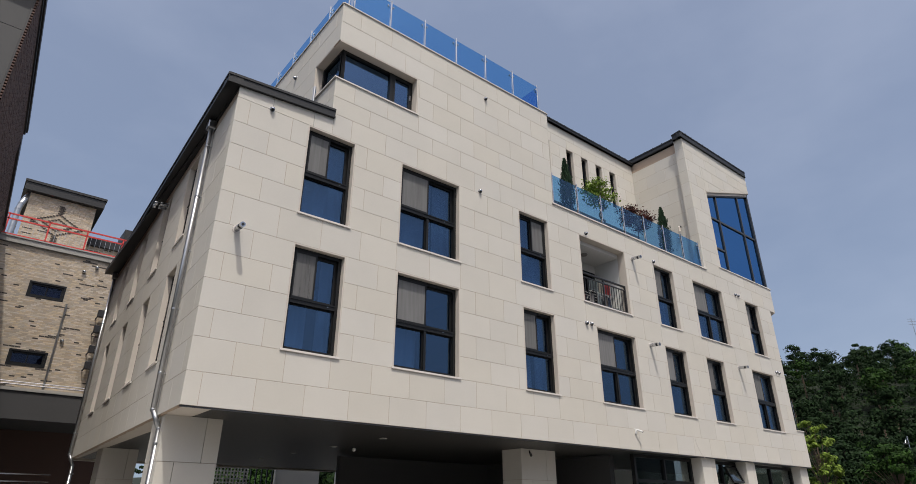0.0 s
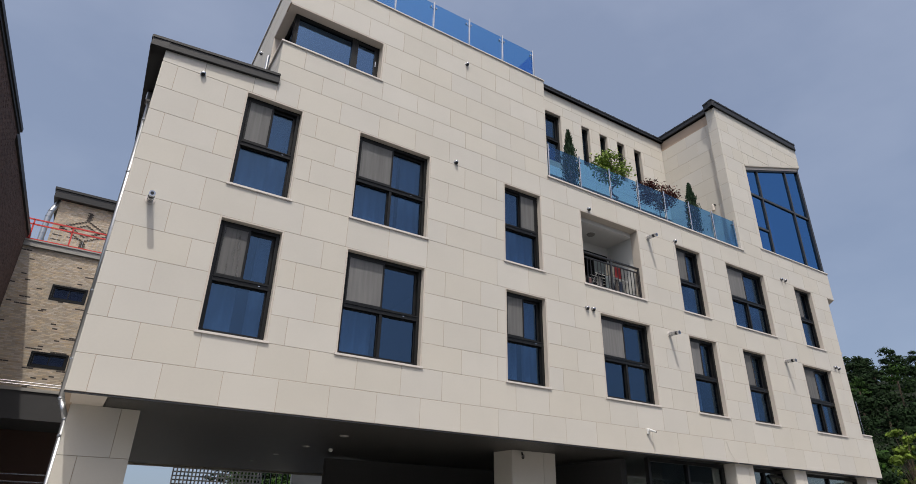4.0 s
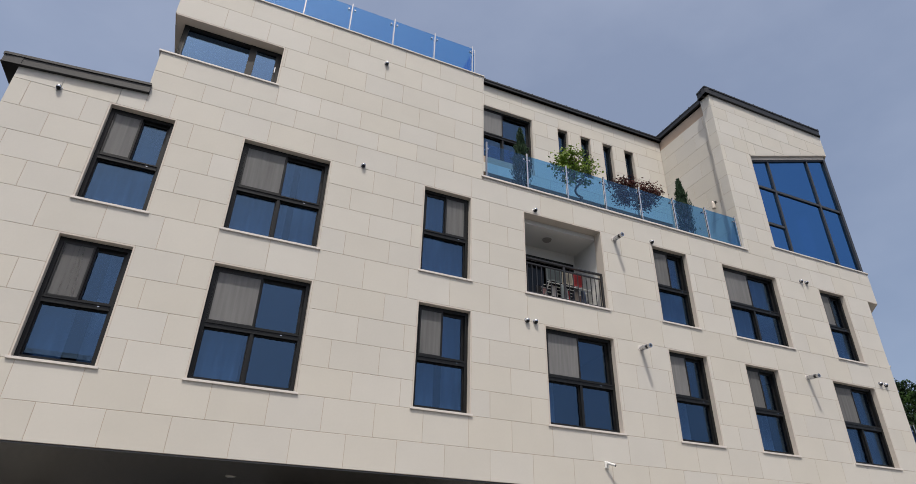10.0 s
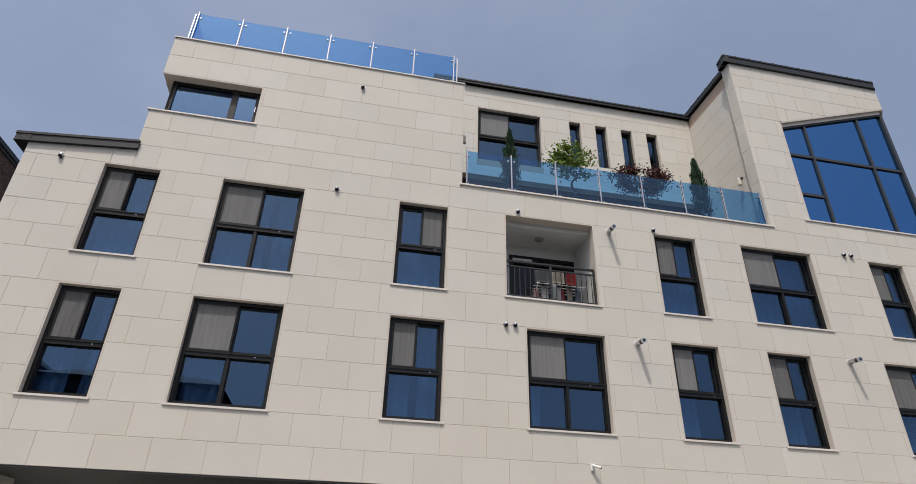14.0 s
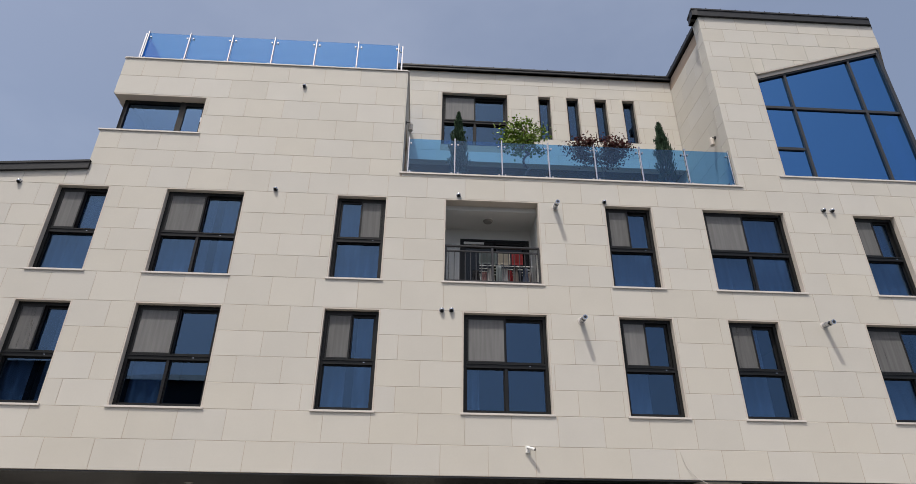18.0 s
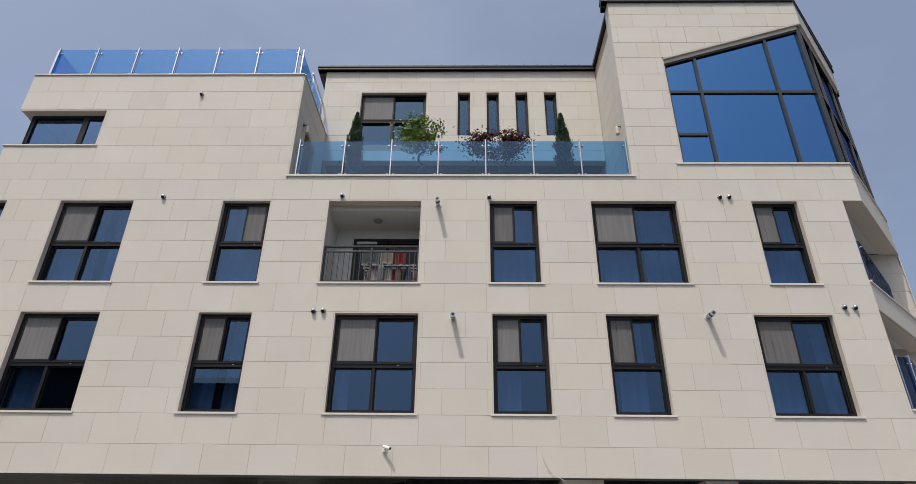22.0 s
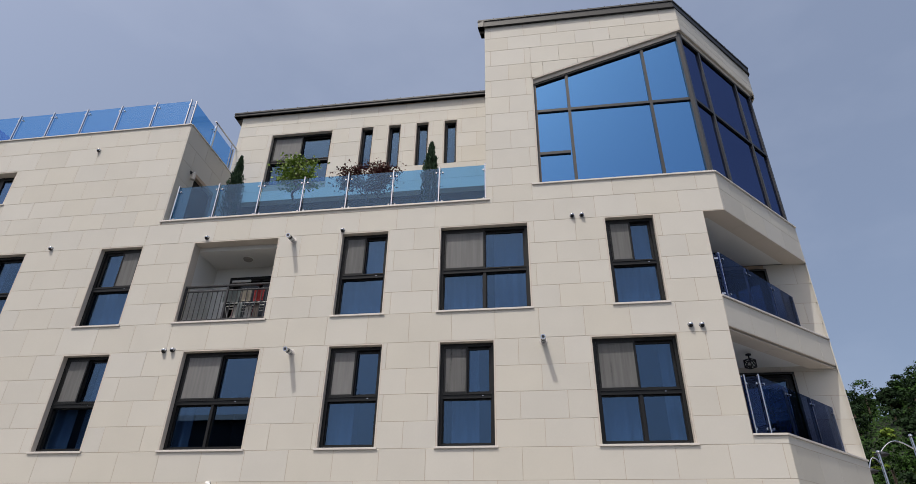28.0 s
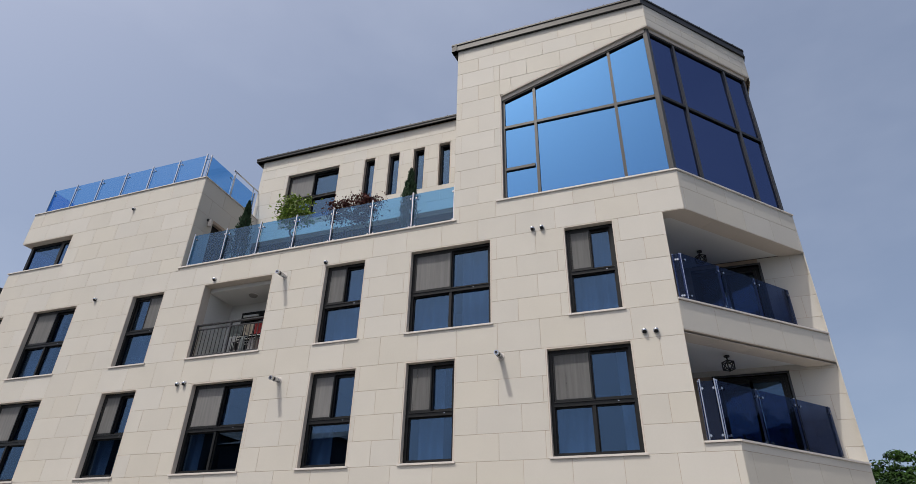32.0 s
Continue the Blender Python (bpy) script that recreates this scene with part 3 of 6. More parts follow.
fascia("fascia_tower", [(20.56, DEPTH), (20.56, 0.35), (20.30, 0.35), (20.24, -0.06), (25.68, -0.06), (28.44, 2.85), (28.44, DEPTH)], 16.50, 16.76, 0.02, "dark graphite metal roof edge of the tower")
fascia("fascia_attic", [(11.48, DEPTH), (11.48, 2.55), (20.56, 2.55)], 16.40, 16.53, 0.02, "dark graphite metal roof edge of the attic", w=0.2)
low = fascia("fascia_low", [(2.66, DEPTH), (2.24, -0.06), (4.66, -0.06)], 10.10, 10.31, 0.02, "dark graphite metal roof edge of the low wing", w=0.3, ribs=False)
for v in low.data.vertices:
    v.co.z += low_edge(max(v.co.x, 2.24)) - 10.10


def strip(name, pts, z0, z1, out, depth, label, material):
    bm = bmesh.new()
    for p, q in zip(pts, pts[1:]):
        m, n = wall_frame(p, q)
        box(bm, 0, n, -out, depth, z0, z1, m)
    return tagged(part(name, bm, material), label, "coping", kind="structure")


strip("coping_block", [(4.60, 9.0), (4.60, 0.0), (12.0, 0.0), (12.0, 2.66)], LV[16], LV[16] + 0.03, 0.03, 0.3, "thin pale stone coping of the roof parapet", M_SILL)
strip("coping_terrace", [(11.94, 0.0), (20.50, 0.0)], LV[10] + 0.085, LV[10] + 0.125, 0.035, 0.3, "thin pale stone coping of the terrace edge", M_SILL)
strip("coping_tower_sill", [(21.53, 0.0), B, C], LV[11] - 0.035, LV[11] + 0.004, 0.03, 0.2, "thin pale sill under the tower window", M_SILL)
strip("balcony_edge", [A, B_LOW, C], LV[0] + 0.004, LV[0] + 0.145, 0.0, 0.03, "narrow limestone strip under the balcony coping", M_STONE)
strip("coping_balcony_low", [A, B_LOW, C], LV[0] + 0.15, LV[0] + 0.185, 0.03, 0.17, "thin pale coping of the lower balcony", M_SILL)
strip("coping_balcony_high", [A, (28.39, 2.90)], 7.765, 7.80, 0.03, 0.17, "thin pale coping of the upper balcony", M_SILL)
# terrace edge stones above the band joint
strip("band_edge", [(12.0, 0.0), (20.42, 0.0)], LV[10] + 0.004, LV[10] + 0.08, 0.0, 0.03, "narrow limestone strip under the terrace coping", M_STONE)
# soffit trim
strip("soffit_trim", [(X0, 0.0), B_LOW, C], LV[-2] - 0.03, LV[-2] - 0.004, -0.01, 0.032, "thin brown metal drip trim under the facade", M_BRONZE)

# ---- windows ----
win_count = 0


def ring(bm, x0, x1, y0, y1, z0, z1, w, m=None):
    box(bm, x0, x0 + w, y0, y1, z0, z1, m)
    box(bm, x1 - w, x1, y0, y1, z0, z1, m)
    box(bm, x0 + w, x1 - w, y0, y1, z0, z0 + w, m)
    box(bm, x0 + w, x1 - w, y0, y1, z1 - w, z1, m)
    return bm


def mring(m, *a):
    return ring(bmesh.new(), *a, m)


def mbox(m, *a):
    bm = bmesh.new()
    box(bm, *a, m)
    return bm


def curtain(parent, m, x0, x1, z0, z1, y, material, seed=0):
    bm = bmesh.new()
    n = max(6, int((x1 - x0) / 0.045))
    rows = []
    rr = random.Random(seed)
    ph = rr.uniform(0, 6)
    for i in range(n + 1):
        x = x0 + (x1 - x0) * i / n
        d = 0.03 * math.sin(i * 1.25 + ph) + 0.012 * math.sin(i * 0.53 + 2 * ph)
        rows.append([bm.verts.new(m @ Vector((x, y + d + t, z))) for t in (0, 0.004) for z in (z0, z1)])
    for a, b in zip(rows, rows[1:]):
        bm.faces.new((a[0], b[0], b[1], a[1]))
        bm.faces.new((a[3], b[3], b[2], a[2]))
    return part("curtain", bm, material, parent, "pale gathered curtain", smooth=True)


def window(m, x0, x1, z0, z1, style, screen="left", drape=(), depth=0.16, seed=0, label="", sill=True):
    """A stone-lined opening with a charcoal frame: sliding sashes above a transom, fixed panes below."""
    global win_count
    win_count += 1
    w = thing("window_%d" % win_count, label or "charcoal framed window with blue glass and an insect screen", "window", kind="structure")
    # stone returns
    for nm, b in (("jamb", (x0, x0 + 0.028, 0.002, depth + 0.06, z0, z1)), ("jamb", (x1 - 0.028, x1, 0.002, depth + 0.06, z0, z1)),
                  ("lintel", (x0 + 0.028, x1 - 0.028, 0.002, depth + 0.06, z1 - 0.028, z1))):
        part(nm, mbox(m, *b), M_REVEAL, w)
    if sill:
        bm = mbox(m, x0 - 0.03, x1 + 0.03, -0.03, depth + 0.05, z0 - 0.008, z0 + 0.03)
        part("window_sill", bm, M_SILL, w, "thin pale stone sill")
    a, b, c, d = x0 + 0.03, x1 - 0.03, z0 + 0.032, z1 - 0.03
    y0, y1 = depth - 0.03, depth + 0.09
    F = 0.068
    part("window_frame", mring(m, a, b, y0, y1, c, d, F), M_FRAME, w)
    gy = depth + 0.045
    if style == "slit":
        part("pane", mbox(m, a + F, b - F, gy, gy + 0.012, c + F, d - F), M_PANE, w)
    else:
        zt = c + (d - c) * 0.475
        xm = (a + b) / 2
        part("transom", mbox(m, a + F, b - F, y0 - 0.012, y1, zt - 0.055, zt + 0.055), M_FRAME, w)
        part("transom_lip", mbox(m, a + F, b - F, y0 - 0.03, y0 - 0.012, zt + 0.02, zt + 0.04), M_FRAME, w)
        lower = [(a + F, b - F)] if style == "narrow" else [(a + F, xm - 0.03), (xm + 0.03, b - F)]
        if style == "wide":
            part("mullion", mbox(m, xm - 0.03, xm + 0.03, y0, y1, c + F, zt - 0.055), M_FRAME, w)
        for u, v in lower:
            part("glazing_bead", mring(m, u, v, gy - 0.025, gy + 0.02, c + F, zt - 0.055, 0.022), M_FRAME, w)
            part("pane", mbox(m, u + 0.022, v - 0.022, gy, gy + 0.012, c + F + 0.022, zt - 0.077), M_PANE, w)
        # sashes
        for k, (u, v, dy) in enumerate(((a + F, xm + 0.03, 0.0), (xm - 0.03, b - F, 0.035))):
            s = part("sash", mring(m, u, v, gy - 0.03 + dy, gy + 0.012 + dy, zt + 0.055, d - F, 0.05), M_FRAME, w)
            part("pane", mbox(m, u + 0.05, v - 0.05, gy - 0.008 + dy, gy + 0.004 + dy, zt + 0.105, d - F - 0.05), M_PANE, s)
        u, v = ((a + F + 0.012, xm + 0.005) if screen == "left" else (xm - 0.005, b - F - 0.012))
        if screen:
            s = part("screen_frame", mring(m, u, v, y0 - 0.006, y0 + 0.022, zt + 0.06, d - F - 0.004, 0.032), M_FRAME, w, "thin screen frame")
            part("insect_screen", mbox(m, u + 0.032, v - 0.032, y0 + 0.006, y0 + 0.010, zt + 0.092, d - F - 0.036), M_MESH, s, "grey insect mesh")
        part("latch", mbox(m, xm + (b - xm) * 0.55, xm + (b - xm) * 0.55 + 0.03, y0 - 0.02, y0 - 0.012, zt - 0.015, zt + 0.0), M_STEEL, w, "small pale latch")
    for i, (u, v, lo, hi) in enumerate(drape):
        curtain(w, m, a + (b - a) * u, a + (b - a) * v, c + (d - c) * lo, c + (d - c) * hi, depth + 0.22 + 0.05 * i, M_CURTAIN, seed + i)
    return w


FULL = ((0.0, 1.0, 0.0, 1.0),)
spec = {"c1u": ("narrow", "left", FULL), "c1l": ("narrow", "left", ((0.0, 0.5, 0.0, 1.0), (0.7, 1.0, 0, 1))), "c2u": ("wide", "left", ((0.0, 0.62, 0.0, 1.0), (0.7, 1, 0, 1))),
        "c2l": ("wide", "left", ((0.05, 0.45, 0, 1),)), "c3u": ("narrow", "right", FULL), "c3l": ("narrow", "left", ((0.0, 0.45, 0.0, 1.0), (0.6, 1, 0, 1))),
        "c4l": ("wide", "left", ((0.0, 0.2, 0.0, 1.0), (0.3, 0.5, 0.5, 1))), "c5u": ("narrow", "left", ((0.0, 0.95, 0.0, 1.0),)), "c5l": ("narrow", "left", ((0, 0.5, 0, 1),)),
        "c6u": ("wide", "left", ((0.0, 0.52, 0.0, 1.0), (0.6, 1, 0, 1))), "c6l": ("narrow", "left", ((0.2, 0.7, 0.0, 1.0),)), "c7u": ("narrow", "left", FULL),
        "c7l": ("wide", "left", ((0.0, 0.5, 0.0, 1.0), (0.8, 1, 0, 1)))}
M_MESH = M_SCREEN
for i, (k, (style, scr, drp)) in enumerate(spec.items()):
    window(IDENT, *FRONT[k], style, scr, drp, seed=i)
for i, o in enumerate(west_open):
    window(MW, *o, "narrow", "left", FULL if i % 2 else (), depth=0.15, seed=40 + i, label="charcoal framed side window in a deep stone reveal")
window(MA, *PW, "wide", "left", (), seed=60, sill=False, label="wide charcoal framed attic window behind the terrace")
for i, o in enumerate(PS):
    window(MA, *o, "slit", "", (), seed=61 + i, sill=False, label="tall slit window with charcoal frame in the attic wall")

# the corner window of the block
win_count += 1
cw = thing("window_%d" % win_count, "low corner window with charcoal frame and blue glass", "window", kind="structure")
z0, z1 = CW[2], CW[3]
X1, YB = CW[1], 1.30
XW, YW = 4.81, 0.23
part("lintel", bbox((4.63, X1 - 0.03, 0.004, 0.34, z1 - 0.03, z1 + 0.0), (4.604, 4.90, 0.34, YB, z1 - 0.03, z1)), M_REVEAL, cw)
part("jamb", bbox((X1 - 0.03, X1, 0.004, 0.34, z0, z1)), M_REVEAL, cw)
part("jamb", bbox((4.604, 4.94, YB - 0.03, YB, z0, z1)), M_REVEAL, cw)
part("window_sill", bbox((4.56, X1 + 0.03, -0.03, 0.36, z0 - 0.006, z0 + 0.03), (4.56, 4.95, 0.36, YB, z0 - 0.006, z0 + 0.03)), M_SILL, cw, "thin pale stone sill")
fr = ring(bmesh.new(), XW, X1 - 0.03, YW, YW + 0.1, z0 + 0.03, z1 - 0.03, 0.07)
box(fr, 6.22, 6.32, YW - 0.01, YW + 0.1, z0 + 0.03, z1 - 0.03)
part("window_frame", fr, M_FRAME, cw)
MCW, _ = wall_frame((XW, YB - 0.03), (XW, YW))
part("window_frame", mring(MCW, 0, YB - 0.03 - YW, 0, 0.1, z0 + 0.03, z1 - 0.03, 0.07), M_FRAME, cw)
part("pane", bbox((XW + 0.07, 6.22, YW + 0.05, YW + 0.062, z0 + 0.1, z1 - 0.1)), M_CORNERPANE, cw)
s = part("sash", ring(bmesh.new(), 6.32, X1 - 0.10, YW - 0.02, YW + 0.05, z0 + 0.1, z1 - 0.1, 0.05), M_FRAME, cw)
part("pane", bbox((6.37, X1 - 0.15, YW + 0.01, YW + 0.022, z0 + 0.15, z1 - 0.15)), M_CORNERPANE, s)
part("handle", bbox((X1 - 0.135, X1 - 0.115, YW - 0.05, YW - 0.02, z0 + 0.5, z0 + 0.66)), M_STEEL, s, "pale lever handle")
part("pane", mbox(MCW, 0.07, YB - YW - 0.10, 0.05, 0.062, z0 + 0.1, z1 - 0.1), M_CORNERPANE, cw)
curtain(cw, IDENT, XW + 0.1, 6.2, z0 + 0.05, z0 + 0.35, YW + 0.35, M_CURTAIN, 5)
tagged(part("block_back", bbox((4.8, 11.9, 3.0, 3.1, 10.4, 12.9)), M_ROOMSHADE), "dim inner wall of the corner room", "wall", kind="structure")

# tower window: two glazed faces with a corner post
win_count += 1
tw = thing("window_%d" % win_count, "big faceted corner window of mirror-blue glass in bronze mullions", "window", kind="structure")
GY = 0.12
TOPL, TOPR = 14.29, 15.62


def top_at(x):
    return TOPL + (TOPR - TOPL) * (x - 21.68) / (25.72 - 21.68)


CORN = 25.64
# stone return along the sloping head and the left side
m = bmesh.new()
vs = [m.verts.new(p) for p in ((21.68, 0.004, 14.36), (25.72, 0.004, 15.68), (25.72, 0.004, 15.65), (21.68, 0.004, 14.33),
                               (21.68, 0.26, 14.36), (25.80, 0.26, 15.71), (25.80, 0.26, 15.65), (21.68, 0.26, 14.33))]
for f in ((3, 2, 1, 0), (4, 5, 6, 7), (0, 1, 5, 4), (2, 3, 7, 6), (1, 2, 6, 5), (3, 0, 4, 7)):
    m.faces.new([vs[i] for i in f])
part("lintel", m, M_REVEAL, tw)
part("lintel", mbox(MC, 0.0, LC, 0.004, 0.2, 15.65, 15.68), M_REVEAL, tw)
part("jamb", bbox((21.68, 21.71, 0.004, 0.26, LV[11], 14.36)), M_REVEAL, tw)
zb = LV[11] + 0.006
xs = [21.71, 22.60, 24.65, CORN - 0.02]
MUL = 0.036
for i, x in enumerate(xs[:-1]):
    h = top_at(x) if i else top_at(x) + 0.02
    q = bbox((x - (0 if i == 0 else MUL), x + MUL + (0.03 if i == 0 else 0), GY - 0.03, GY + 0.10, zb, h))
    part("mullion", q, M_BRONZE, tw)
q = bmesh.new()
vs = [q.verts.new((x, y, z)) for y in (GY - 0.04, GY + 0.1) for x, z in ((21.71, TOPL - 0.13), (CORN, top_at(CORN) - 0.15), (CORN, top_at(CORN) - 0.085), (21.71, TOPL - 0.065))]
for f in ((0, 1, 2, 3), (7, 6, 5, 4), (0, 4, 5, 1), (3, 2, 6, 7), (1, 5, 6, 2), (0, 3, 7, 4)):
    q.faces.new([vs[i] for i in f])
part("head_bar", q, M_FRAME, tw)
q = bmesh.new()
vs = [q.verts.new((x, y, z)) for y in (GY - 0.055, GY + 0.1) for x, z in ((21.71, TOPL - 0.065), (CORN, top_at(CORN) - 0.085), (CORN, top_at(CORN) + 0.04), (21.71, TOPL + 0.06))]
for f in ((0, 1, 2, 3), (7, 6, 5, 4), (0, 4, 5, 1), (3, 2, 6, 7), (1, 5, 6, 2), (0, 3, 7, 4)):
    q.faces.new([vs[i] for i in f])
part("lintel", q, M_REVEAL, tw)
part("bottom_bar", bbox((21.71, CORN, GY - 0.03, GY + 0.1, zb, zb + 0.05)), M_BRONZE, tw)
part("transom", bbox((21.75, CORN, GY - 0.025, GY + 0.1, 13.23, 13.31)), M_BRONZE, tw)
part("transom", bbox((21.75, 22.53, GY - 0.025, GY + 0.1, 11.84, 11.92)), M_BRONZE, tw)
cells = [(21.73, 22.60, zb, 11.88), (21.73, 22.60, 11.88, 13.27), (22.60, 24.65, zb, 13.27), (24.65, CORN, zb, 13.27)]
for a, b, c, d in cells:
    part("pane", bbox((a, b, GY + 0.02, GY + 0.034, c, d)), M_BIGPANE, tw)
for a, b in ((21.73, 22.60), (22.60, 24.65), (24.65, CORN)):
    q = bmesh.new()
    vs = [q.verts.new((x, y, z)) for y in (GY + 0.02, GY + 0.034) for x, z in ((a, 13.27), (b, 13.27), (b, top_at(b) - 0.05), (a, top_at(a) - 0.05))]
    for f in ((0, 1, 2, 3), (7, 6, 5, 4), (0, 4, 5, 1), (3, 2, 6, 7), (1, 5, 6, 2), (0, 3, 7, 4)):
        q.faces.new([vs[i] for i in f])
    part("pane", q, M_BIGPANE, tw)
# splayed glazing, set in from the stone
G0 = (25.70, GY)
MG, _ = wall_frame(G0, (28.21, GY + 2.69))
LG = 3.68
part("corner_post", prism([(25.60, 0.07), (25.70, 0.07), (25.76, 0.14), (25.71, 0.24), (25.60, 0.24)], zb, 15.65), M_BRONZE, tw)
part("head_bar", mbox(MG, 0.06, LG, -0.03, 0.1, 15.47, 15.53), M_FRAME, tw)
part("lintel", mbox(MG, 0.06, LG, -0.045, 0.1, 15.53, 15.65), M_REVEAL, tw)
part("bottom_bar", mbox(MG, 0.06, LG, -0.03, 0.1, zb, zb + 0.05), M_BRONZE, tw)
part("transom", mbox(MG, 0.06, LG, -0.025, 0.1, 13.23, 13.31), M_FRAME, tw)
fx = [0.10, 0.90, 2.82, LG - 0.03]
for x in fx[1:]:
    part("mullion", mbox(MG, x - MUL, x + MUL, -0.03, 0.1, zb, 15.63), M_BRONZE, tw)
# splayed panes take the darkened glass, their dim reflection being set by colour
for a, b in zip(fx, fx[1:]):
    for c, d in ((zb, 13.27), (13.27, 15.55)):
        part("pane", mbox(MG, a, b, 0.02, 0.034, c, d), M_BIGPANE_DIMSKY, tw)


# ---- glass railings ----
def railing(name, pts, z0, h, material, label, posts=True, pitch=1.11, front=False):
    r = thing(name, label, "railing", at=(pts[0][0], pts[0][1], z0))
    inv = r.matrix_world.inverted()
    for p, q in zip(pts, pts[1:]):
        m, n = wall_frame(p, q)
        m = inv @ m
        k = max(1, round(n / pitch))
        for i in range(k):
            a, b = n * i / k + 0.02, n * (i + 1) / k - 0.02
            pane = part("glass_panel", mbox(m, a, b, -0.006, 0.006, z0 + 0.03, z0 + h), material, r)
            for u in (a + 0.06, b - 0.06):
                for z in (z0 + 0.12, z0 + h - 0.14):
                    bm = bmesh.new()
                    tube(bm, m @ Vector((u, -0.02, z)), m @ Vector((u, 0.045, z)), 0.024, n=8)
                    s = -0.08 if u < (a + b) / 2 else 0.08
                    tube(bm, m @ Vector((u, 0.04, z)), m @ Vector((u + s, 0.05, z)), 0.010, n=6)
                    part("clip", bm, M_STEEL, pane, "chrome glass clip")
        for i in range(k + 1):
            x = n * i / k
            x = min(max(x, 0.03), n - 0.03)
            bm = mbox(m, x - 0.018, x + 0.018, *((-0.06, -0.014) if front else (0.02, 0.075)), z0, z0 + h + 0.03)
            bmesh.ops.bevel(bm, geom=bm.edges[:], offset=0.006, segments=1, affect='EDGES')
            box(bm, x - 0.05, x + 0.05, *((-0.09, -0.002) if front else (-0.01, 0.1)), z0, z0 + 0.012, m)
            part("post", bm, M_STEEL, r, "brushed steel post")
    return r


railing("glass_railing", [(12.10, 0.14), (20.42, 0.14)], LV[10] + 0.125, 1.12, M_RAILGLASS, "blue glass terrace railing on slim steel posts", pitch=1.17, front=True)
railing("glass_railing", [(4.86, 6.0), (4.86, 0.14)], LV[16] + 0.03, 1.02, M_RAILGLASS, "blue glass roof railing on slim steel posts", front=True)
railing("glass_railing", [(4.90, 0.12), (11.72, 0.12)], LV[16] + 0.03, 1.02, M_RAILGLASS, "blue glass roof railing on slim steel posts", front=True)
railing("glass_railing", [(11.76, 0.14), (11.76, 2.5)], LV[16] + 0.03, 1.02, M_RAILGLASS, "blue glass roof railing on slim steel posts", front=True)
hr = thing("stair_handrail", "bright steel handrail beside the roof railing", "handrail", at=(11.76, 2.5, LV[16] + 0.03))
bm = bmesh.new()
tube(bm, (0.0, -1.2, 1.24), (0.0, 0.9, 1.24), 0.025, n=10)
part("rail", bm, M_STEEL, hr)
for y in (-1.1, -0.1, 0.85):
    bm = bmesh.new()
    tube(bm, (0.0, y, 0.0), (0.0, y, 1.24), 0.025, n=10)
    part("post", bm, M_STEEL, hr)
railing("glass_railing", [(25.30, 0.24), (25.50, 0.24), (27.84, 2.86)], 7.80, 1.10, M_DARKGLASS, "dark blue balcony glass railing with chrome clips", pitch=1.25)
railing("glass_railing", [(25.34, 0.19), (25.70, 0.19), (27.98, 2.80)], LV[0] + 0.185, 1.12, M_DARKGLASS, "dark blue balcony glass railing with chrome clips", pitch=1.22)

for x in (25.39, 25.65):
    bp_ = thing("railing_post", "bright steel post at the balcony corner", "post", at=(x, 0.12, LV[0] + 0.185), group="posts at the balcony corner")
    bm = bmesh.new()
    tube(bm, (0, 0, 0), (0, 0, 1.14), 0.015, n=10)
    part("tube", bm, M_STEEL, bp_)
    part("foot", bbox((-0.04, 0.04, -0.03, 0.03, 0, 0.012)), M_STEEL, bp_)

# ---- ground floor under the building ----
soff = bmesh.new()
yy = 0.21
while yy < DEPTH - 0.2:
    for xa, xb in ((3.1, 14.6), (14.62, 25.0)):
        box(soff, xa, xb, yy, yy + 0.112, 3.655, 3.675)
    yy += 0.118
tagged(part("ceiling", soff, M_SOFFIT), "dark glossy boarded soffit over the car port", "ceiling", kind="structure")
tagged(part("ceiling_deck", bbox((3.09, 25.1, 0.2, DEPTH, 3.677, 3.75)), M_FRAME), "black deck above the soffit boards", "ceiling", kind="structure")
tagged(part("soffit_border", bbox(*[(2.54 + i * 0.937, 2.54 + (i + 1) * 0.937 - 0.008, 0.034, 0.20, 3.652, 3.675) for i in range(24)],
                                  *[(2.60 + 0.031 * i, 3.08, 0.21 + i * 0.94, 0.21 + (i + 1) * 0.94 - 0.008, 3.652, 3.675) for i in range(14)]), M_REVEAL),
       "limestone border of the soffit", "ceiling", kind="structure")


def clad_pier(name, x0, x1, y0, y1, z1, label):
    p = thing(name, label, "column", at=((x0 + x1) / 2, (y0 + y1) / 2, 0.12), kind="structure")
    inv = Matrix.Translation(-p.location)
    part("core", mbox(inv, x0 + 0.03, x1 - 0.03, y0 + 0.03, y1 - 0.03, 0.12, z1), M_JOINT, p)
    zs = [0.12, 0.75, 1.45, 2.15, 2.86, z1]
    for i, (a, b) in enumerate(zip(zs, zs[1:])):
        split = x0 + (x1 - x0) * (0.28 if i % 2 else 0.72)
        for u, v in ((x0, split), (split, x1)):
            part("stone_panel", mbox(inv, u + 0.004, v - 0.004, y0, y0 + 0.029, a + 0.004, b - 0.004), M_STONE, p)
        part("stone_panel", mbox(inv, x0, x0 + 0.029, y0 + 0.031, y1 - 0.004, a + 0.004, b - 0.004), M_STONE, p)
        part("stone_panel", mbox(inv, x1 - 0.029, x1, y0 + 0.031, y1 - 0.004, a + 0.004, b - 0.004), M_STONE, p)
    return p


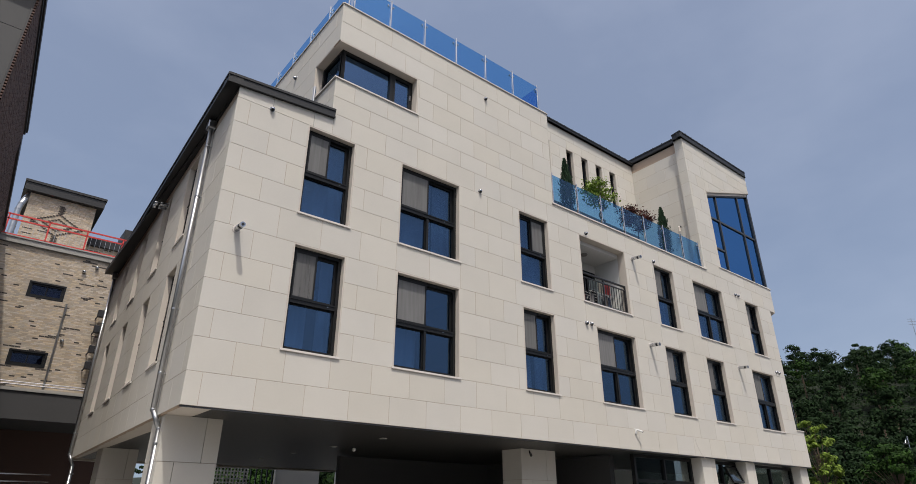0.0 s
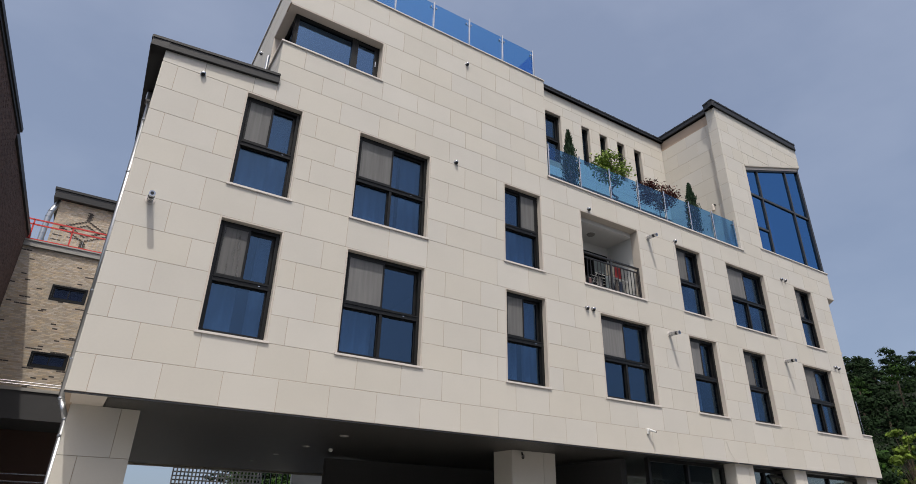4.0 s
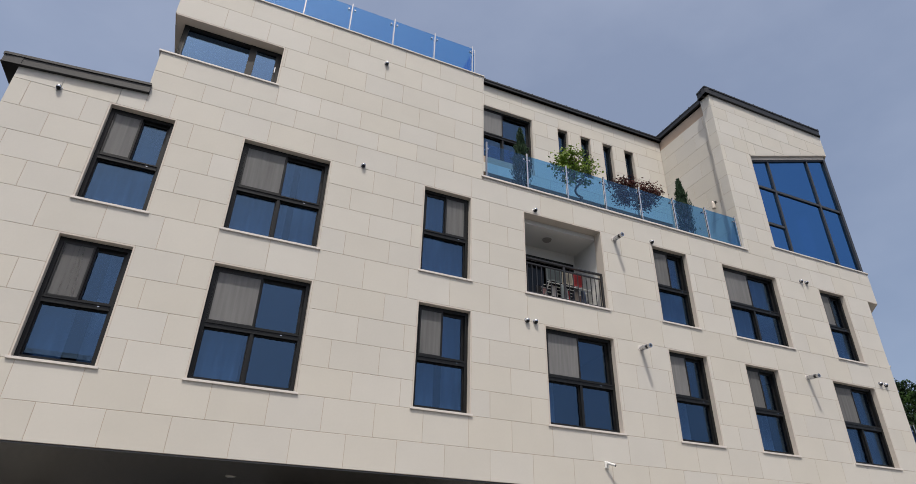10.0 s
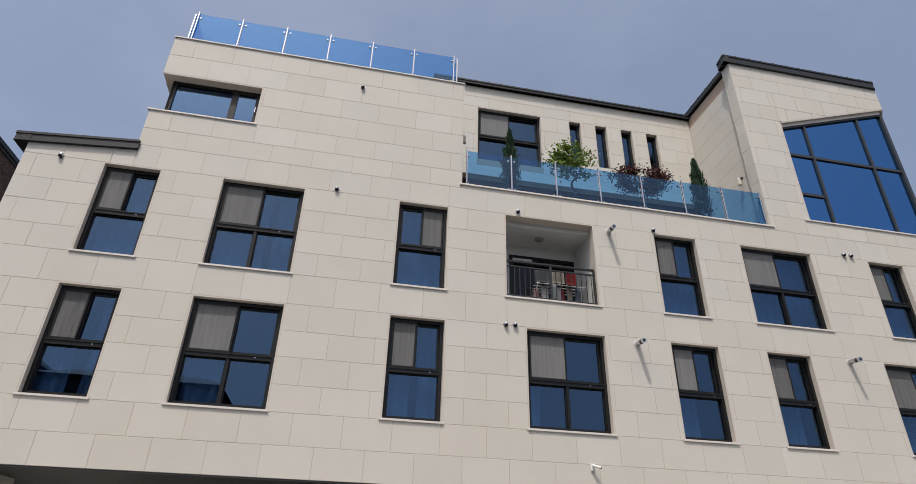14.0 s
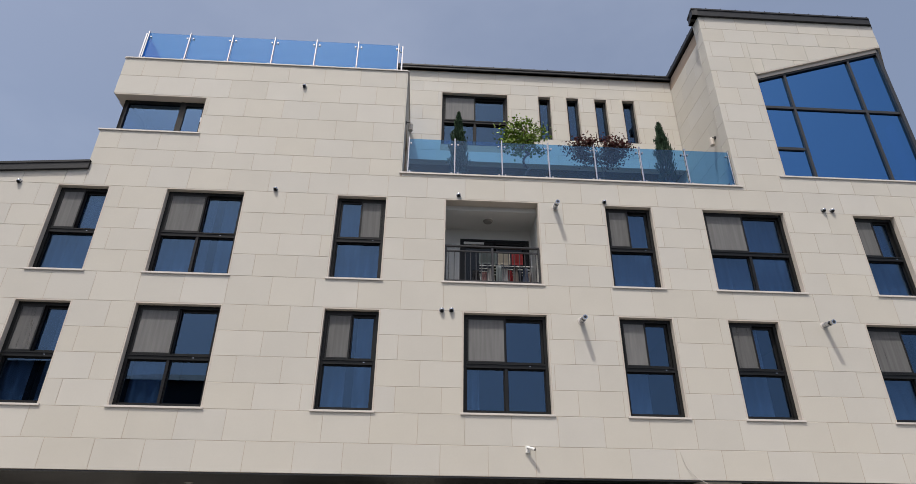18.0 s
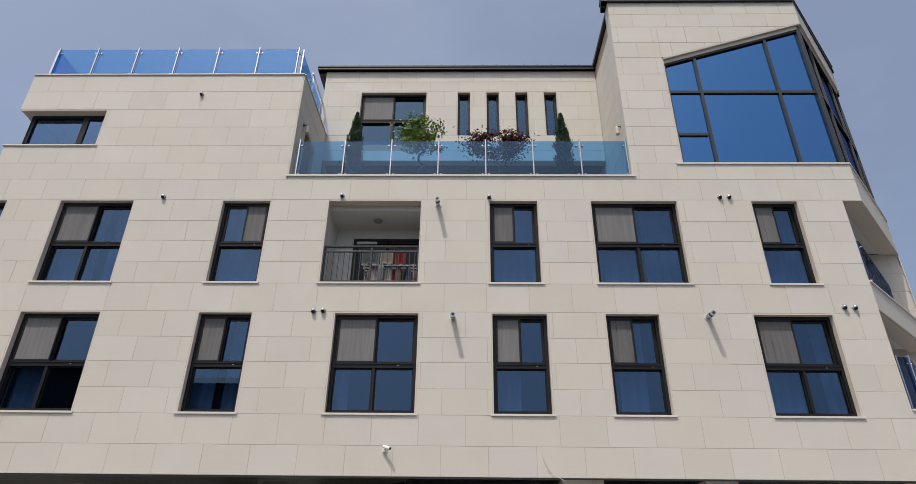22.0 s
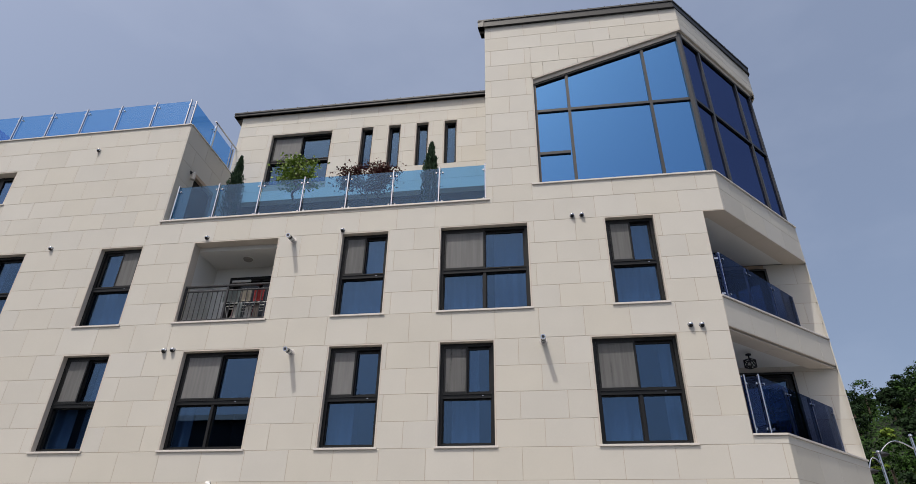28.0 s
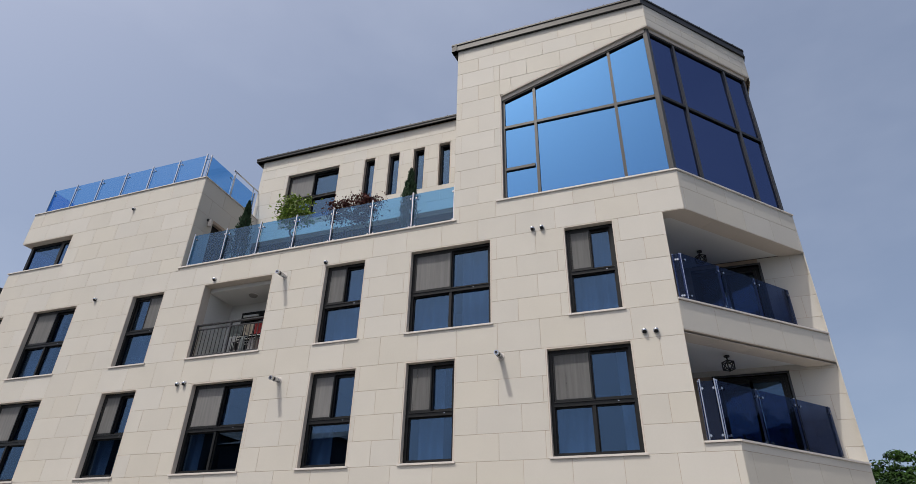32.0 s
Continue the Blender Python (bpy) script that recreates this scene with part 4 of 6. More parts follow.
clad_pier("column_1", 2.62, 3.66, 1.28, 2.1, 3.652, "limestone clad corner column of the car port")
clad_pier("column_2", 11.85, 13.2, 1.65, 2.4, 3.652, "limestone clad middle column of the car port")
clad_pier("column_3", 3.0, 3.9, 8.8, 9.6, 3.652, "limestone clad rear column of the car port")
clad_pier("column_4", 18.25, 19.05, 0.12, 0.8, 3.652, "limestone column between the shop windows")
clad_pier("column_5", 21.0, 21.62, 0.12, 0.8, 3.652, "limestone column between the shop windows")
clad_pier("column_6", 25.1, 25.74, 0.14, 0.8, 3.652, "limestone column at the shop corner")
tagged(part("shop_back", bbox((15.2, 28.2, 5.2, 5.4, 0.12, 3.6)), M_WHITE), "plain shop back wall", "wall", kind="structure")
# granite colour borrowed to darken this wall like the deep car port shade
tagged(part("core_wall", bbox((9.0, 15.1, 6.5, 6.7, 0.12, 3.6), (14.9, 15.1, 1.1, 6.5, 0.12, 3.6)), M_GRANITE), "core wall of the car port, coloured dark for its shade", "wall", kind="structure")
for i, (a, b) in enumerate(((15.2, 18.2), (19.1, 20.95), (21.66, 25.1))):
    w = thing("window_%d" % (win_count + 1 + i), "dark framed shop window under the facade", "window", kind="structure")
    fr = ring(bmesh.new(), a, b, 0.45, 0.57, 0.12, 3.62, 0.09)
    part("window_frame", fr, M_FRAME, w)
    mid = (a + b) / 2
    part("mullion", bbox((mid - 0.035, mid + 0.035, 0.44, 0.57, 0.21, 3.53)), M_FRAME, w)
    part("transom", bbox((a + 0.09, b - 0.09, 0.44, 0.57, 2.86, 2.94)), M_FRAME, w)
    for u, v in ((a + 0.09, mid - 0.035), (mid + 0.035, b - 0.09)):
        for c, d in ((0.21, 2.86), (2.94, 3.53)):
            part("pane", bbox((u, v, 0.50, 0.51, c, d)), M_SHOPPANE, w)
    if i == 1:
        MO = Matrix.Translation((mid + 0.1, 0.44, 3.46)) @ Matrix.Rotation(radians(-24), 4, 'X')
        s = part("open_sash", mring(MO, 0, b - mid - 0.2, -0.05, 0.0, -0.55, 0, 0.06), M_FRAME, w, "top-hung sash standing open")
        part("pane", mbox(MO, 0.06, b - mid - 0.26, -0.03, -0.02, -0.49, -0.06), M_SHOPPANE, s)
# fence seen through the car port
fence = thing("lattice_fence", "white lattice fence behind the car port", "fence", at=(8.1, 16.0, 0.0))
for i in range(25):
    part("slat", bbox((-1.7 + i * 0.14, -1.65 + i * 0.14, 0, 0.04, 0, 4.1)), M_WHITE, fence)
for i in range(28):
    part("rail", bbox((-1.7, 1.74, 0.04, 0.07, 0.1 + i * 0.145, 0.15 + i * 0.145)), M_WHITE, fence)

for x, y, r in ((7.7, 2.05, 0.085), (7.7, 4.5, 0.085), (7.7, 7.0, 0.085), (7.7, 9.5, 0.085)):
    dl = thing("downlight", "round recessed downlight in the dark soffit", "ceiling light", at=(x, y, 3.655), group="downlights in the soffit")
    bm = bmesh.new()
    bmesh.ops.create_cone(bm, cap_ends=True, segments=20, radius1=r, radius2=r + 0.012, depth=0.02, matrix=Matrix.Translation((0, 0, -0.010)))
    part("rim", bm, M_CONC, dl)
    bm = bmesh.new()
    bmesh.ops.create_cone(bm, cap_ends=True, segments=16, radius1=r * 0.7, radius2=r * 0.7, depth=0.006, matrix=Matrix.Translation((0, 0, -0.023)))
    part("lens", bm, M_GALV, dl)
dm = thing("dome_camera", "small white dome detector on the soffit", "camera", at=(8.4, 4.65, 3.655))
bm = bmesh.new()
bmesh.ops.create_uvsphere(bm, u_segments=14, v_segments=8, radius=0.055, matrix=Matrix.Translation((0, 0, -0.03)))
part("dome", bm, M_WHITE, dm, smooth=True)


# ---- vents, pipes and cameras on the facade ----
def vent_cap():
    v = thing("exhaust_vent", "stainless round vent hood on the limestone", "vent", group="vent hoods on the facade")
    bm = bmesh.new()
    bmesh.ops.create_cone(bm, cap_ends=True, segments=18, radius1=0.072, radius2=0.068, depth=0.012, matrix=Matrix.Translation((0, -0.006, 0)) @ Matrix.Rotation(radians(90), 4, 'X'))
    part("flange", bm, M_STEEL, v)
    bm = bmesh.new()
    bmesh.ops.create_uvsphere(bm, u_segments=18, v_segments=12, radius=0.062, matrix=Matrix.Translation((0, -0.045, 0)))
    bmesh.ops.bisect_plane(bm, geom=bm.verts[:] + bm.edges[:] + bm.faces[:], plane_co=(0, -0.055, -0.035), plane_no=(0, -0.3, -1), clear_outer=True)
    part("hood", bm, M_STEEL, v, smooth=True)
    bm = bmesh.new()
    tube(bm, (0, -0.012, -0.012), (0, -0.07, -0.04), 0.045, n=12)
    part("mouth", bm, M_BLACK, v, "dark vent mouth")
    return v


v0 = vent_cap()
VENTS = [(9.33, 13.12), (9.06, 9.93), (13.39, 9.96), (16.92, 9.93), (22.40, 9.94), (22.62, 9.94), (13.05, 7.02), (13.26, 7.03), (24.55, 7.16), (24.77, 7.15), (3.23, 9.87)]
v0.location = (VENTS[0][0], 0, VENTS[0][1])
v0.scale = (0.82, 0.82, 0.82)
for x, z in VENTS[1:]:
    copy_thing(v0, pose(x, 0, z))


def flue():
    v = thing("flue_pipe", "short stainless boiler flue jutting from the wall", "flue pipe", group="boiler flues on the facade")
    bm = bmesh.new()
    tube(bm, (0, 0, 0), (0, -0.012, 0), 0.085, 0.08, 18)
    part("flange", bm, M_SILL, v, "pale round collar")
    bm = bmesh.new()
    tube(bm, (0, -0.01, 0), (0, -0.22, 0.0), 0.052, n=18)
    tube(bm, (0, -0.09, 0), (0, -0.105, 0), 0.056, n=18)
    tube(bm, (0, -0.15, 0), (0, -0.20, 0), 0.055, n=18)
    part("tube", bm, M_STEEL, v, smooth=False)
    bm = bmesh.new()
    for i in range(8):
        a = i * math.pi / 4
        box(bm, -0.006, 0.006, -0.30, -0.22, 0.043, 0.05, Matrix.Rotation(a, 4, 'Y'))
    tube(bm, (0, -0.22, 0), (0, -0.29, 0), 0.036, n=12)
    part("slots", bm, M_BLACK, v, "dark slotted mouth")
    bm = bmesh.new()
    tube(bm, (0, -0.285, 0), (0, -0.35, 0), 0.052, 0.052, 18)
    part("end_cap", bm, M_STEEL, v)
    bm = bmesh.new()
    tube(bm, (0, -0.34, 0), (0, -0.354, 0), 0.030, 0.030, 16)
    part("mouth", bm, M_BLACK, v, "dark open mouth")
    return v


f0 = flue()
FLUES = [(15.70, 9.71), (16.10, 6.86), (21.58, 6.92), (2.92, 6.95)]
f0.matrix_basis = pose(FLUES[0][0], 0, FLUES[0][1], 4)
for x, z in FLUES[1:]:
    copy_thing(f0, pose(x, 0, z, 4))
# flues on the west wall
for y_, z_ in ((LW - 5.55, 10.0 - 0.35), (LW - 5.75, 10.0 - 0.35)):
    o = copy_thing(f0, MW @ pose(y_, 0, z_, 4))
cc = thing("security_camera", "white bullet camera on a square wall box", "camera", at=(14.80, 0, 4.17))
cc.scale = (0.75, 0.75, 0.75)
part("wall_box", bevelled(-0.06, 0.05, -0.05, 0.0, -0.10, 0.08, 0.008), M_WHITE, cc)
bm = bmesh.new()
tube(bm, (0, -0.05, 0), (0.03, -0.11, 0.0), 0.022, n=10)
part("arm", bm, M_WHITE, cc)
bm = bmesh.new()
tube(bm, (-0.03, -0.10, 0.03), (0.15, -0.20, -0.03), 0.036, n=14)
part("barrel", bm, M_WHITE, cc)
bm = bmesh.new()
tube(bm, (0.15, -0.20, -0.03), (0.17, -0.211, -0.037), 0.034, n=14)
part("lens", bm, M_BLACK, cc, "black lens")
c2 = thing("security_camera", "black bullet camera under the soffit by a column", "camera", at=(12.1, 1.58, 3.5))
bm = bmesh.new()
tube(bm, (0, 0, 0.1), (0, -0.02, 0.02), 0.02, n=8)
part("arm", bm, M_BLACK, c2)
bm = bmesh.new()
tube(bm, (0.06, 0.03, 0.03), (-0.08, -0.14, -0.04), 0.035, n=12)
part("barrel", bm, M_BLACK, c2)
cab = bpy.data.curves.new("hanging_cable", 'CURVE')
cab.dimensions, cab.bevel_depth = '3D', 0.005
s = cab.splines.new('BEZIER')
s.bezier_points.add(3)
for bp_, co in zip(s.bezier_points, ((17.86, -0.006, 4.17), (17.90, -0.02, 3.98), (18.05, -0.03, 3.74), (18.32, -0.012, 3.58))):
    bp_.co, bp_.handle_left_type, bp_.handle_right_type = co, 'AUTO', 'AUTO'
cab.materials.append(M_SILL)
tagged(new("hanging_cable", cab), "thin pale cable hanging from a joint", "cable")


# ---- downpipes on the west side ----
def downpipe(m, x, ztop, zbot, label, out=0.09):
    d = thing("downpipe", label, "downpipe", at=(m @ Vector((x, -out, zbot))))
    q = Matrix.Translation(-d.location) @ m
    bm = bmesh.new()
    pts = [(x, -out, ztop), (x, -out, 3.75), (x + 0.06, 0.06, 3.42), (x + 0.06, 0.06, zbot)]
    for a, b in zip(pts, pts[1:]):
        tube(bm, q @ Vector(a), q @ Vector(b), 0.048, n=14)
        bmesh.ops.create_uvsphere(bm, u_segments=12, v_segments=8, radius=0.054, matrix=Matrix.Translation(q @ Vector(b)))
    part("pipe", bm, M_GALV, d, smooth=True)
    z = zbot + 0.5
    while z < ztop:
        o = -out if z > 3.7 else 0.06
        xx = x if z > 3.7 else x + 0.06
        bm = bmesh.new()
        tube(bm, q @ Vector((xx, o, z)), q @ Vector((xx, o, z + 0.03)), 0.056, n=14)
        box(bm, xx - 0.012, xx + 0.012, o, o + out, z, z + 0.03, q)
        part("bracket", bm, M_GALV, d)
        z += 1.25
    bm = mbox(q, x - 0.11, x + 0.11, -out - 0.09, -out + 0.08, ztop, ztop + 0.22)
    bmesh.ops.bevel(bm, geom=bm.edges[:], offset=0.02, segments=1, affect='EDGES')
    part("hopper", bm, M_GALV, d, "galvanised rain hopper")
    return d


downpipe(MW, LW - 1.55, 9.85, 0.15, "galvanised downpipe along the side wall near the corner")
downpipe(MW, 0.25, 9.85, 0.15, "galvanised downpipe at the far end of the side wall")
# pipe over the corner window
pp = thing("vent_pipe", "slim silver pipe standing beside the corner window", "pipe", at=(4.50, 0.95, 10.36))
bm = bmesh.new()
tube(bm, (0, 0, 0), (0, 0, 1.35), 0.035, n=10)
part("tube", bm, M_GALV, pp)
vv = copy_thing(v0, MB @ pose(LB - 2.6, 0, 13.1))

gw = thing("garden_wall", "pale rendered garden wall behind the car port", "wall", kind="structure")
part("wall_face", bbox((11.2, 13.3, 16.4, 16.6, 0, 4.3), (14.2, 14.9, 16.4, 16.6, 0, 4.3)), M_WHITE, gw)
for i in range(6):
    part("upright", bbox((9.75 + i * 0.24, 9.80 + i * 0.24, 16.2, 16.25, 0, 4.2)), M_RAILBLK, gw)
# ---- laundry balcony ----
bx0, bx1, bz0, bz1 = FRONT["bal"]
rm = thing("balcony_room", "white plastered recess of the laundry balcony", "balcony", kind="structure")
part("side_wall", bbox((bx0 - 0.1, bx0 - 0.002, 0.28, 1.6, bz0 - 0.1, bz1)), M_WHITE, rm)
part("side_wall", bbox((bx1 + 0.002, bx1 + 0.1, 0.28, 1.6, bz0 - 0.1, bz1)), M_WHITE, rm)
part("balcony_ceiling", bbox((bx0 - 0.1, bx1 + 0.1, 0.28, 1.6, bz1 - 0.14, bz1 - 0.02)), M_WHITE, rm)
part("balcony_floor", bbox((bx0 - 0.1, bx1 + 0.1, 0.05, 1.6, bz0 - 0.15, bz0 - 0.012)), M_CONC, rm)
part("lintel", bbox((bx0, bx0 + 1.1, 0.002, 0.278, bz1 - 0.026, bz1), (bx0 + 1.108, bx1, 0.002, 0.278, bz1 - 0.026, bz1)), M_REVEAL, rm)
part("jamb", bbox((bx0, bx0 + 0.028, 0.002, 0.278, bz0, bz1 - 0.027)), M_REVEAL, rm)
part("jamb", bbox((bx1 - 0.028, bx1, 0.002, 0.278, bz0, bz1 - 0.027)), M_REVEAL, rm)
part("balcony_sill", bbox((bx0 - 0.03, bx1 + 0.03, -0.03, 0.28, bz0 - 0.01, bz0 + 0.03)), M_SILL, rm, "thin pale stone sill")
BY = 1.25
part("back_wall", bbox((bx0, bx0 + 0.45, BY, BY + 0.2, bz0 - 0.01, bz1 - 0.14), (bx1 - 0.06, bx1, BY, BY + 0.2, bz0 - 0.01, bz1 - 0.14),
                       (bx0 + 0.45, bx1 - 0.06, BY, BY + 0.2, bz0 + 1.76, bz1 - 0.14)), M_WHITE, rm)
dr = thing("door_1", "dark framed sliding balcony door", "door", kind="structure")
dx0, dx1 = bx0 + 0.45, bx1 - 0.06
part("door_frame", ring(bmesh.new(), dx0, dx1, BY - 0.02, BY + 0.12, bz0 - 0.01, bz0 + 1.76, 0.07), M_FRAME, dr)
for u, v in ((dx0 + 0.07, (dx0 + dx1) / 2 + 0.03), ((dx0 + dx1) / 2 - 0.03, dx1 - 0.07)):
    s = part("door_leaf", ring(bmesh.new(), u, v, BY, BY + 0.05 + (0.04 if u > dx0 + 0.2 else 0), bz0 + 0.06, bz0 + 1.69, 0.06), M_FRAME, dr)
    part("pane", bbox((u + 0.06, v - 0.06, BY + 0.02, BY + 0.03, bz0 + 0.12, bz0 + 1.63)), M_BLACKPANE, s)
part("blind_box", bbox((dx0 + 0.09, dx0 + 0.6, BY - 0.06, BY - 0.022, bz0 + 1.60, bz0 + 1.66)), M_WHITE, dr, "pale strip under the lintel")
cl_ = thing("ceiling_light", "round flush ceiling light of the balcony", "ceiling light", at=(14.17, 0.75, bz1 - 0.14))
bm = bmesh.new()
bmesh.ops.create_cone(bm, cap_ends=True, segments=24, radius1=0.10, radius2=0.13, depth=0.05, matrix=Matrix.Translation((0, 0, -0.025)))
part("shade", bm, M_CONC, cl_)
bm = bmesh.new()
bmesh.ops.create_cone(bm, cap_ends=True, segments=24, radius1=0.145, radius2=0.145, depth=0.012, matrix=Matrix.Translation((0, 0, -0.006)))
part("rim", bm, M_WHITE, cl_)
rl = thing("balcony_railing", "black steel railing with slim upright bars", "railing", at=(bx0, 0.12, bz0 + 0.03))
rw = bx1 - bx0
part("top_rail", bevelled(0.03, rw - 0.03, -0.035, 0.035, 0.92, 0.97, 0.012), M_RAILBLK, rl)
part("lower_rail", bevelled(0.03, rw - 0.03, -0.02, 0.02, 0.80, 0.835, 0.006), M_RAILBLK, rl)
part("bottom_rail", bevelled(0.03, rw - 0.03, -0.02, 0.02, 0.06, 0.095, 0.006), M_RAILBLK, rl)
for x in (0.05, rw / 2, rw - 0.05):
    part("post", bevelled(x - 0.025, x + 0.025, -0.025, 0.025, 0.0, 0.92, 0.005), M_RAILBLK, rl)
for i in range(1, 18):
    x = rw * i / 18
    if abs(x - rw / 2) > 0.05:
        part("baluster", bbox((x - 0.008, x + 0.008, -0.008, 0.008, 0.095, 0.80)), M_RAILBLK, rl)
dry = thing("drying_rack", "pale folding clothes rack on the balcony", "clothes rack", at=(14.48, 0.72, bz0 - 0.012))
for i, yv in enumerate((-0.25, -0.08, 0.08, 0.25)):
    bm = bmesh.new()
    tube(bm, (-0.55, yv, 0.68), (0.72, yv, 0.68), 0.012, n=8)
    part("bar", bm, M_WHITE, dry)
for x in (-0.5, 0.65):
    for s_ in (-1, 1):
        bm = bmesh.new()
        tube(bm, (x, -0.28 * s_, 0.0), (x, 0.28 * s_, 0.70), 0.012, n=8)
        part("leg", bm, M_WHITE, dry)
CLOTH = [("shirt", (-0.42, 0.1), (0.385, 0.224, 0.224), "faded pink shirt hung on the rack"), ("shirt", (-0.27, -0.1), (0.525, 0.490, 0.462), "off-white shirt hung on the rack"),
         ("towel", (-0.10, -0.25), (0.112, 0.133, 0.140), "grey-green towel hung on the rack"), ("shirt", (0.05, -0.1), (0.490, 0.476, 0.462), "white shirt hung on the rack"),
         ("shirt", (0.18, 0.0), (0.294, 0.021, 0.028), "red shirt hung on the rack"), ("trousers", (0.30, -0.2), (0.084, 0.070, 0.063), "brown trousers hung on the rack"),
         ("shirt", (0.42, 0.05), (0.035, 0.042, 0.063), "navy shirt hung on the rack"), ("trousers", (0.54, -0.15), (0.035, 0.049, 0.084), "dark blue trousers hung on the rack"),
         ("shirt", (0.66, 0.1), (0.210, 0.154, 0.140), "dull brown shirt hung on the rack"), ("shirt", (-0.62, 0.05), (0.021, 0.022, 0.025), "black shirt hung beside the rack")]
for i, (nm, (x, y), col, lab) in enumerate(CLOTH):
    rr = random.Random(i)
    bm = bmesh.new()
    n, hgt = 9, rr.uniform(0.40, 0.56)
    w = 0.085 if nm == "shirt" else 0.07
    rows = []
    for k in range(7):
        t = k / 6
        rows.append([bm.verts.new((x + (-w + 2 * w * j / n) * (0.8 + 0.25 * t), 0.72 + y + 0.025 * math.sin(j * 1.9 + i) * (0.3 + 0.7 * t), bz0 + 0.67 - hgt * t + 0.02 * math.cos(j + i) * t)) for j in range(n + 1)])
    for a, b in zip(rows, rows[1:]):
        for j in range(n):
            bm.faces.new((a[j], a[j + 1], b[j + 1], b[j]))
    bmesh.ops.translate(bm, verts=bm.verts[:], vec=(14.48, 0, 0))
    bmesh.ops.solidify(bm, geom=bm.faces[:], thickness=0.012)
    ob = part(nm, bm, mat("cloth %d" % i, col, 0.9, grain=0.2, stain=0.1), smooth=True)
    tagged(ob, lab, "clothing", group="laundry on the rack")
HANG = [("towel", 14.12, 0.42, (0.085, 0.105, 0.110), "grey-green towel over a high line"), ("towel", 14.50, 0.30, (0.260, 0.240, 0.200), "beige towel over a high line"), ("towel", 14.82, 0.26, (0.200, 0.015, 0.018), "red towel over a high line")]
ln = thing("clothes_line", "thin line across the balcony", "clothes line", at=(bx0, 0.45, bz0 + 1.03))
bm = bmesh.new()
tube(bm, (0, 0, 0), (rw, 0, 0), 0.008, n=6)
part("line", bm, M_WHITE, ln)
for i, (nm, x, w, col, lab) in enumerate(HANG):
    bm = bmesh.new()
    rows = []
    for k in range(6):
        rows.append([bm.verts.new((x - w / 2 + w * j / 8, 0.45 + 0.02 * math.sin(j * 1.3 + i) * k / 5, bz0 + 1.035 - 0.34 * k / 5)) for j in range(9)])
    for a, b in zip(rows, rows[1:]):
        for j in range(8):
            bm.faces.new((a[j], a[j + 1], b[j + 1], b[j]))
    bmesh.ops.solidify(bm, geom=bm.faces[:], thickness=0.012)
    tagged(part(nm, bm, mat("towel %d" % i, col, 0.95, grain=0.25, stain=0.15), smooth=True), lab, "towel", group="towels on the line")


# ---- lamps ----
def lantern(at, turn, label):
    l = thing("wall_lamp", label, "wall lamp", at=at)
    l.rotation_euler = (0, 0, turn)
    bm = bmesh.new()
    tube(bm, (0, 0, 0.14), (0, -0.015, 0.14), 0.05, n=14)
    part("wall_plate", bm, M_BRONZE, l)
    bm = bmesh.new()
    tube(bm, (0, -0.01, 0.14), (0, -0.12, 0.14), 0.012, n=8)
    part("arm", bm, M_BRONZE, l)
    bm = bmesh.new()
    tube(bm, (0, -0.12, -0.12), (0, -0.12, 0.08), 0.062, 0.055, 16)
    part("shade", bm, M_REVEAL, l, "frosted cream glass shade")
    bm = bmesh.new()
    tube(bm, (0, -0.12, 0.08), (0, -0.12, 0.15), 0.05, 0.012, 14)
    part("cap", bm, M_SILL, l)
    return l


lantern((20.56, 0.78, 12.52), radians(-90), "cream lantern on the side wall of the tower")
lantern((12.0, 0.52, 12.36), radians(90), "cream lantern beside the terrace door")
tagged(part("terrace_door", bbox((11.80, 11.88, 0.75, 1.75, LV[10], LV[14] - 0.1)), M_FRAME), "dark recessed terrace door", "door", kind="structure")


def cage_lamp(at, label):
    l = thing("ceiling_lamp", label, "ceiling lamp", at=at)
    bm = bmesh.new()
    tube(bm, (0, 0, 0), (0, 0, -0.03), 0.06, n=14)
    tube(bm, (0, 0, -0.03), (0, 0, -0.10), 0.015, n=8)
    part("canopy", bm, M_BLACK, l)
    q = Matrix.Translation((0, 0, -0.22)) @ Matrix.Rotation(radians(35), 4, 'Z')
    bm = bmesh.new()
    r = 0.082
    c = [Vector((sx * r, sy * r, sz * r)) for sx in (-1, 1) for sy in (-1, 1) for sz in (-1, 1)]
    for i in range(8):
        for j in range(i + 1, 8):
            if abs((c[i] - c[j]).length - 2 * r) < 1e-4:
                tube(bm, q @ c[i], q @ c[j], 0.015, n=6)
    for sx in (-1, 1):
        tube(bm, q @ Vector((sx * r, -r, r)), q @ Vector((sx * r, r, -r)), 0.012, n=6)
        tube(bm, q @ Vector((-r, sx * r, r)), q @ Vector((r, sx * r, -r)), 0.012, n=6)
    part("cage", bm, M_BLACK, l, "black cube cage")
    bm = bmesh.new()
    bmesh.ops.create_uvsphere(bm, u_segments=12, v_segments=8, radius=0.04, matrix=q)
    part("bulb", bm, M_WHITE, l, smooth=True)
    return l


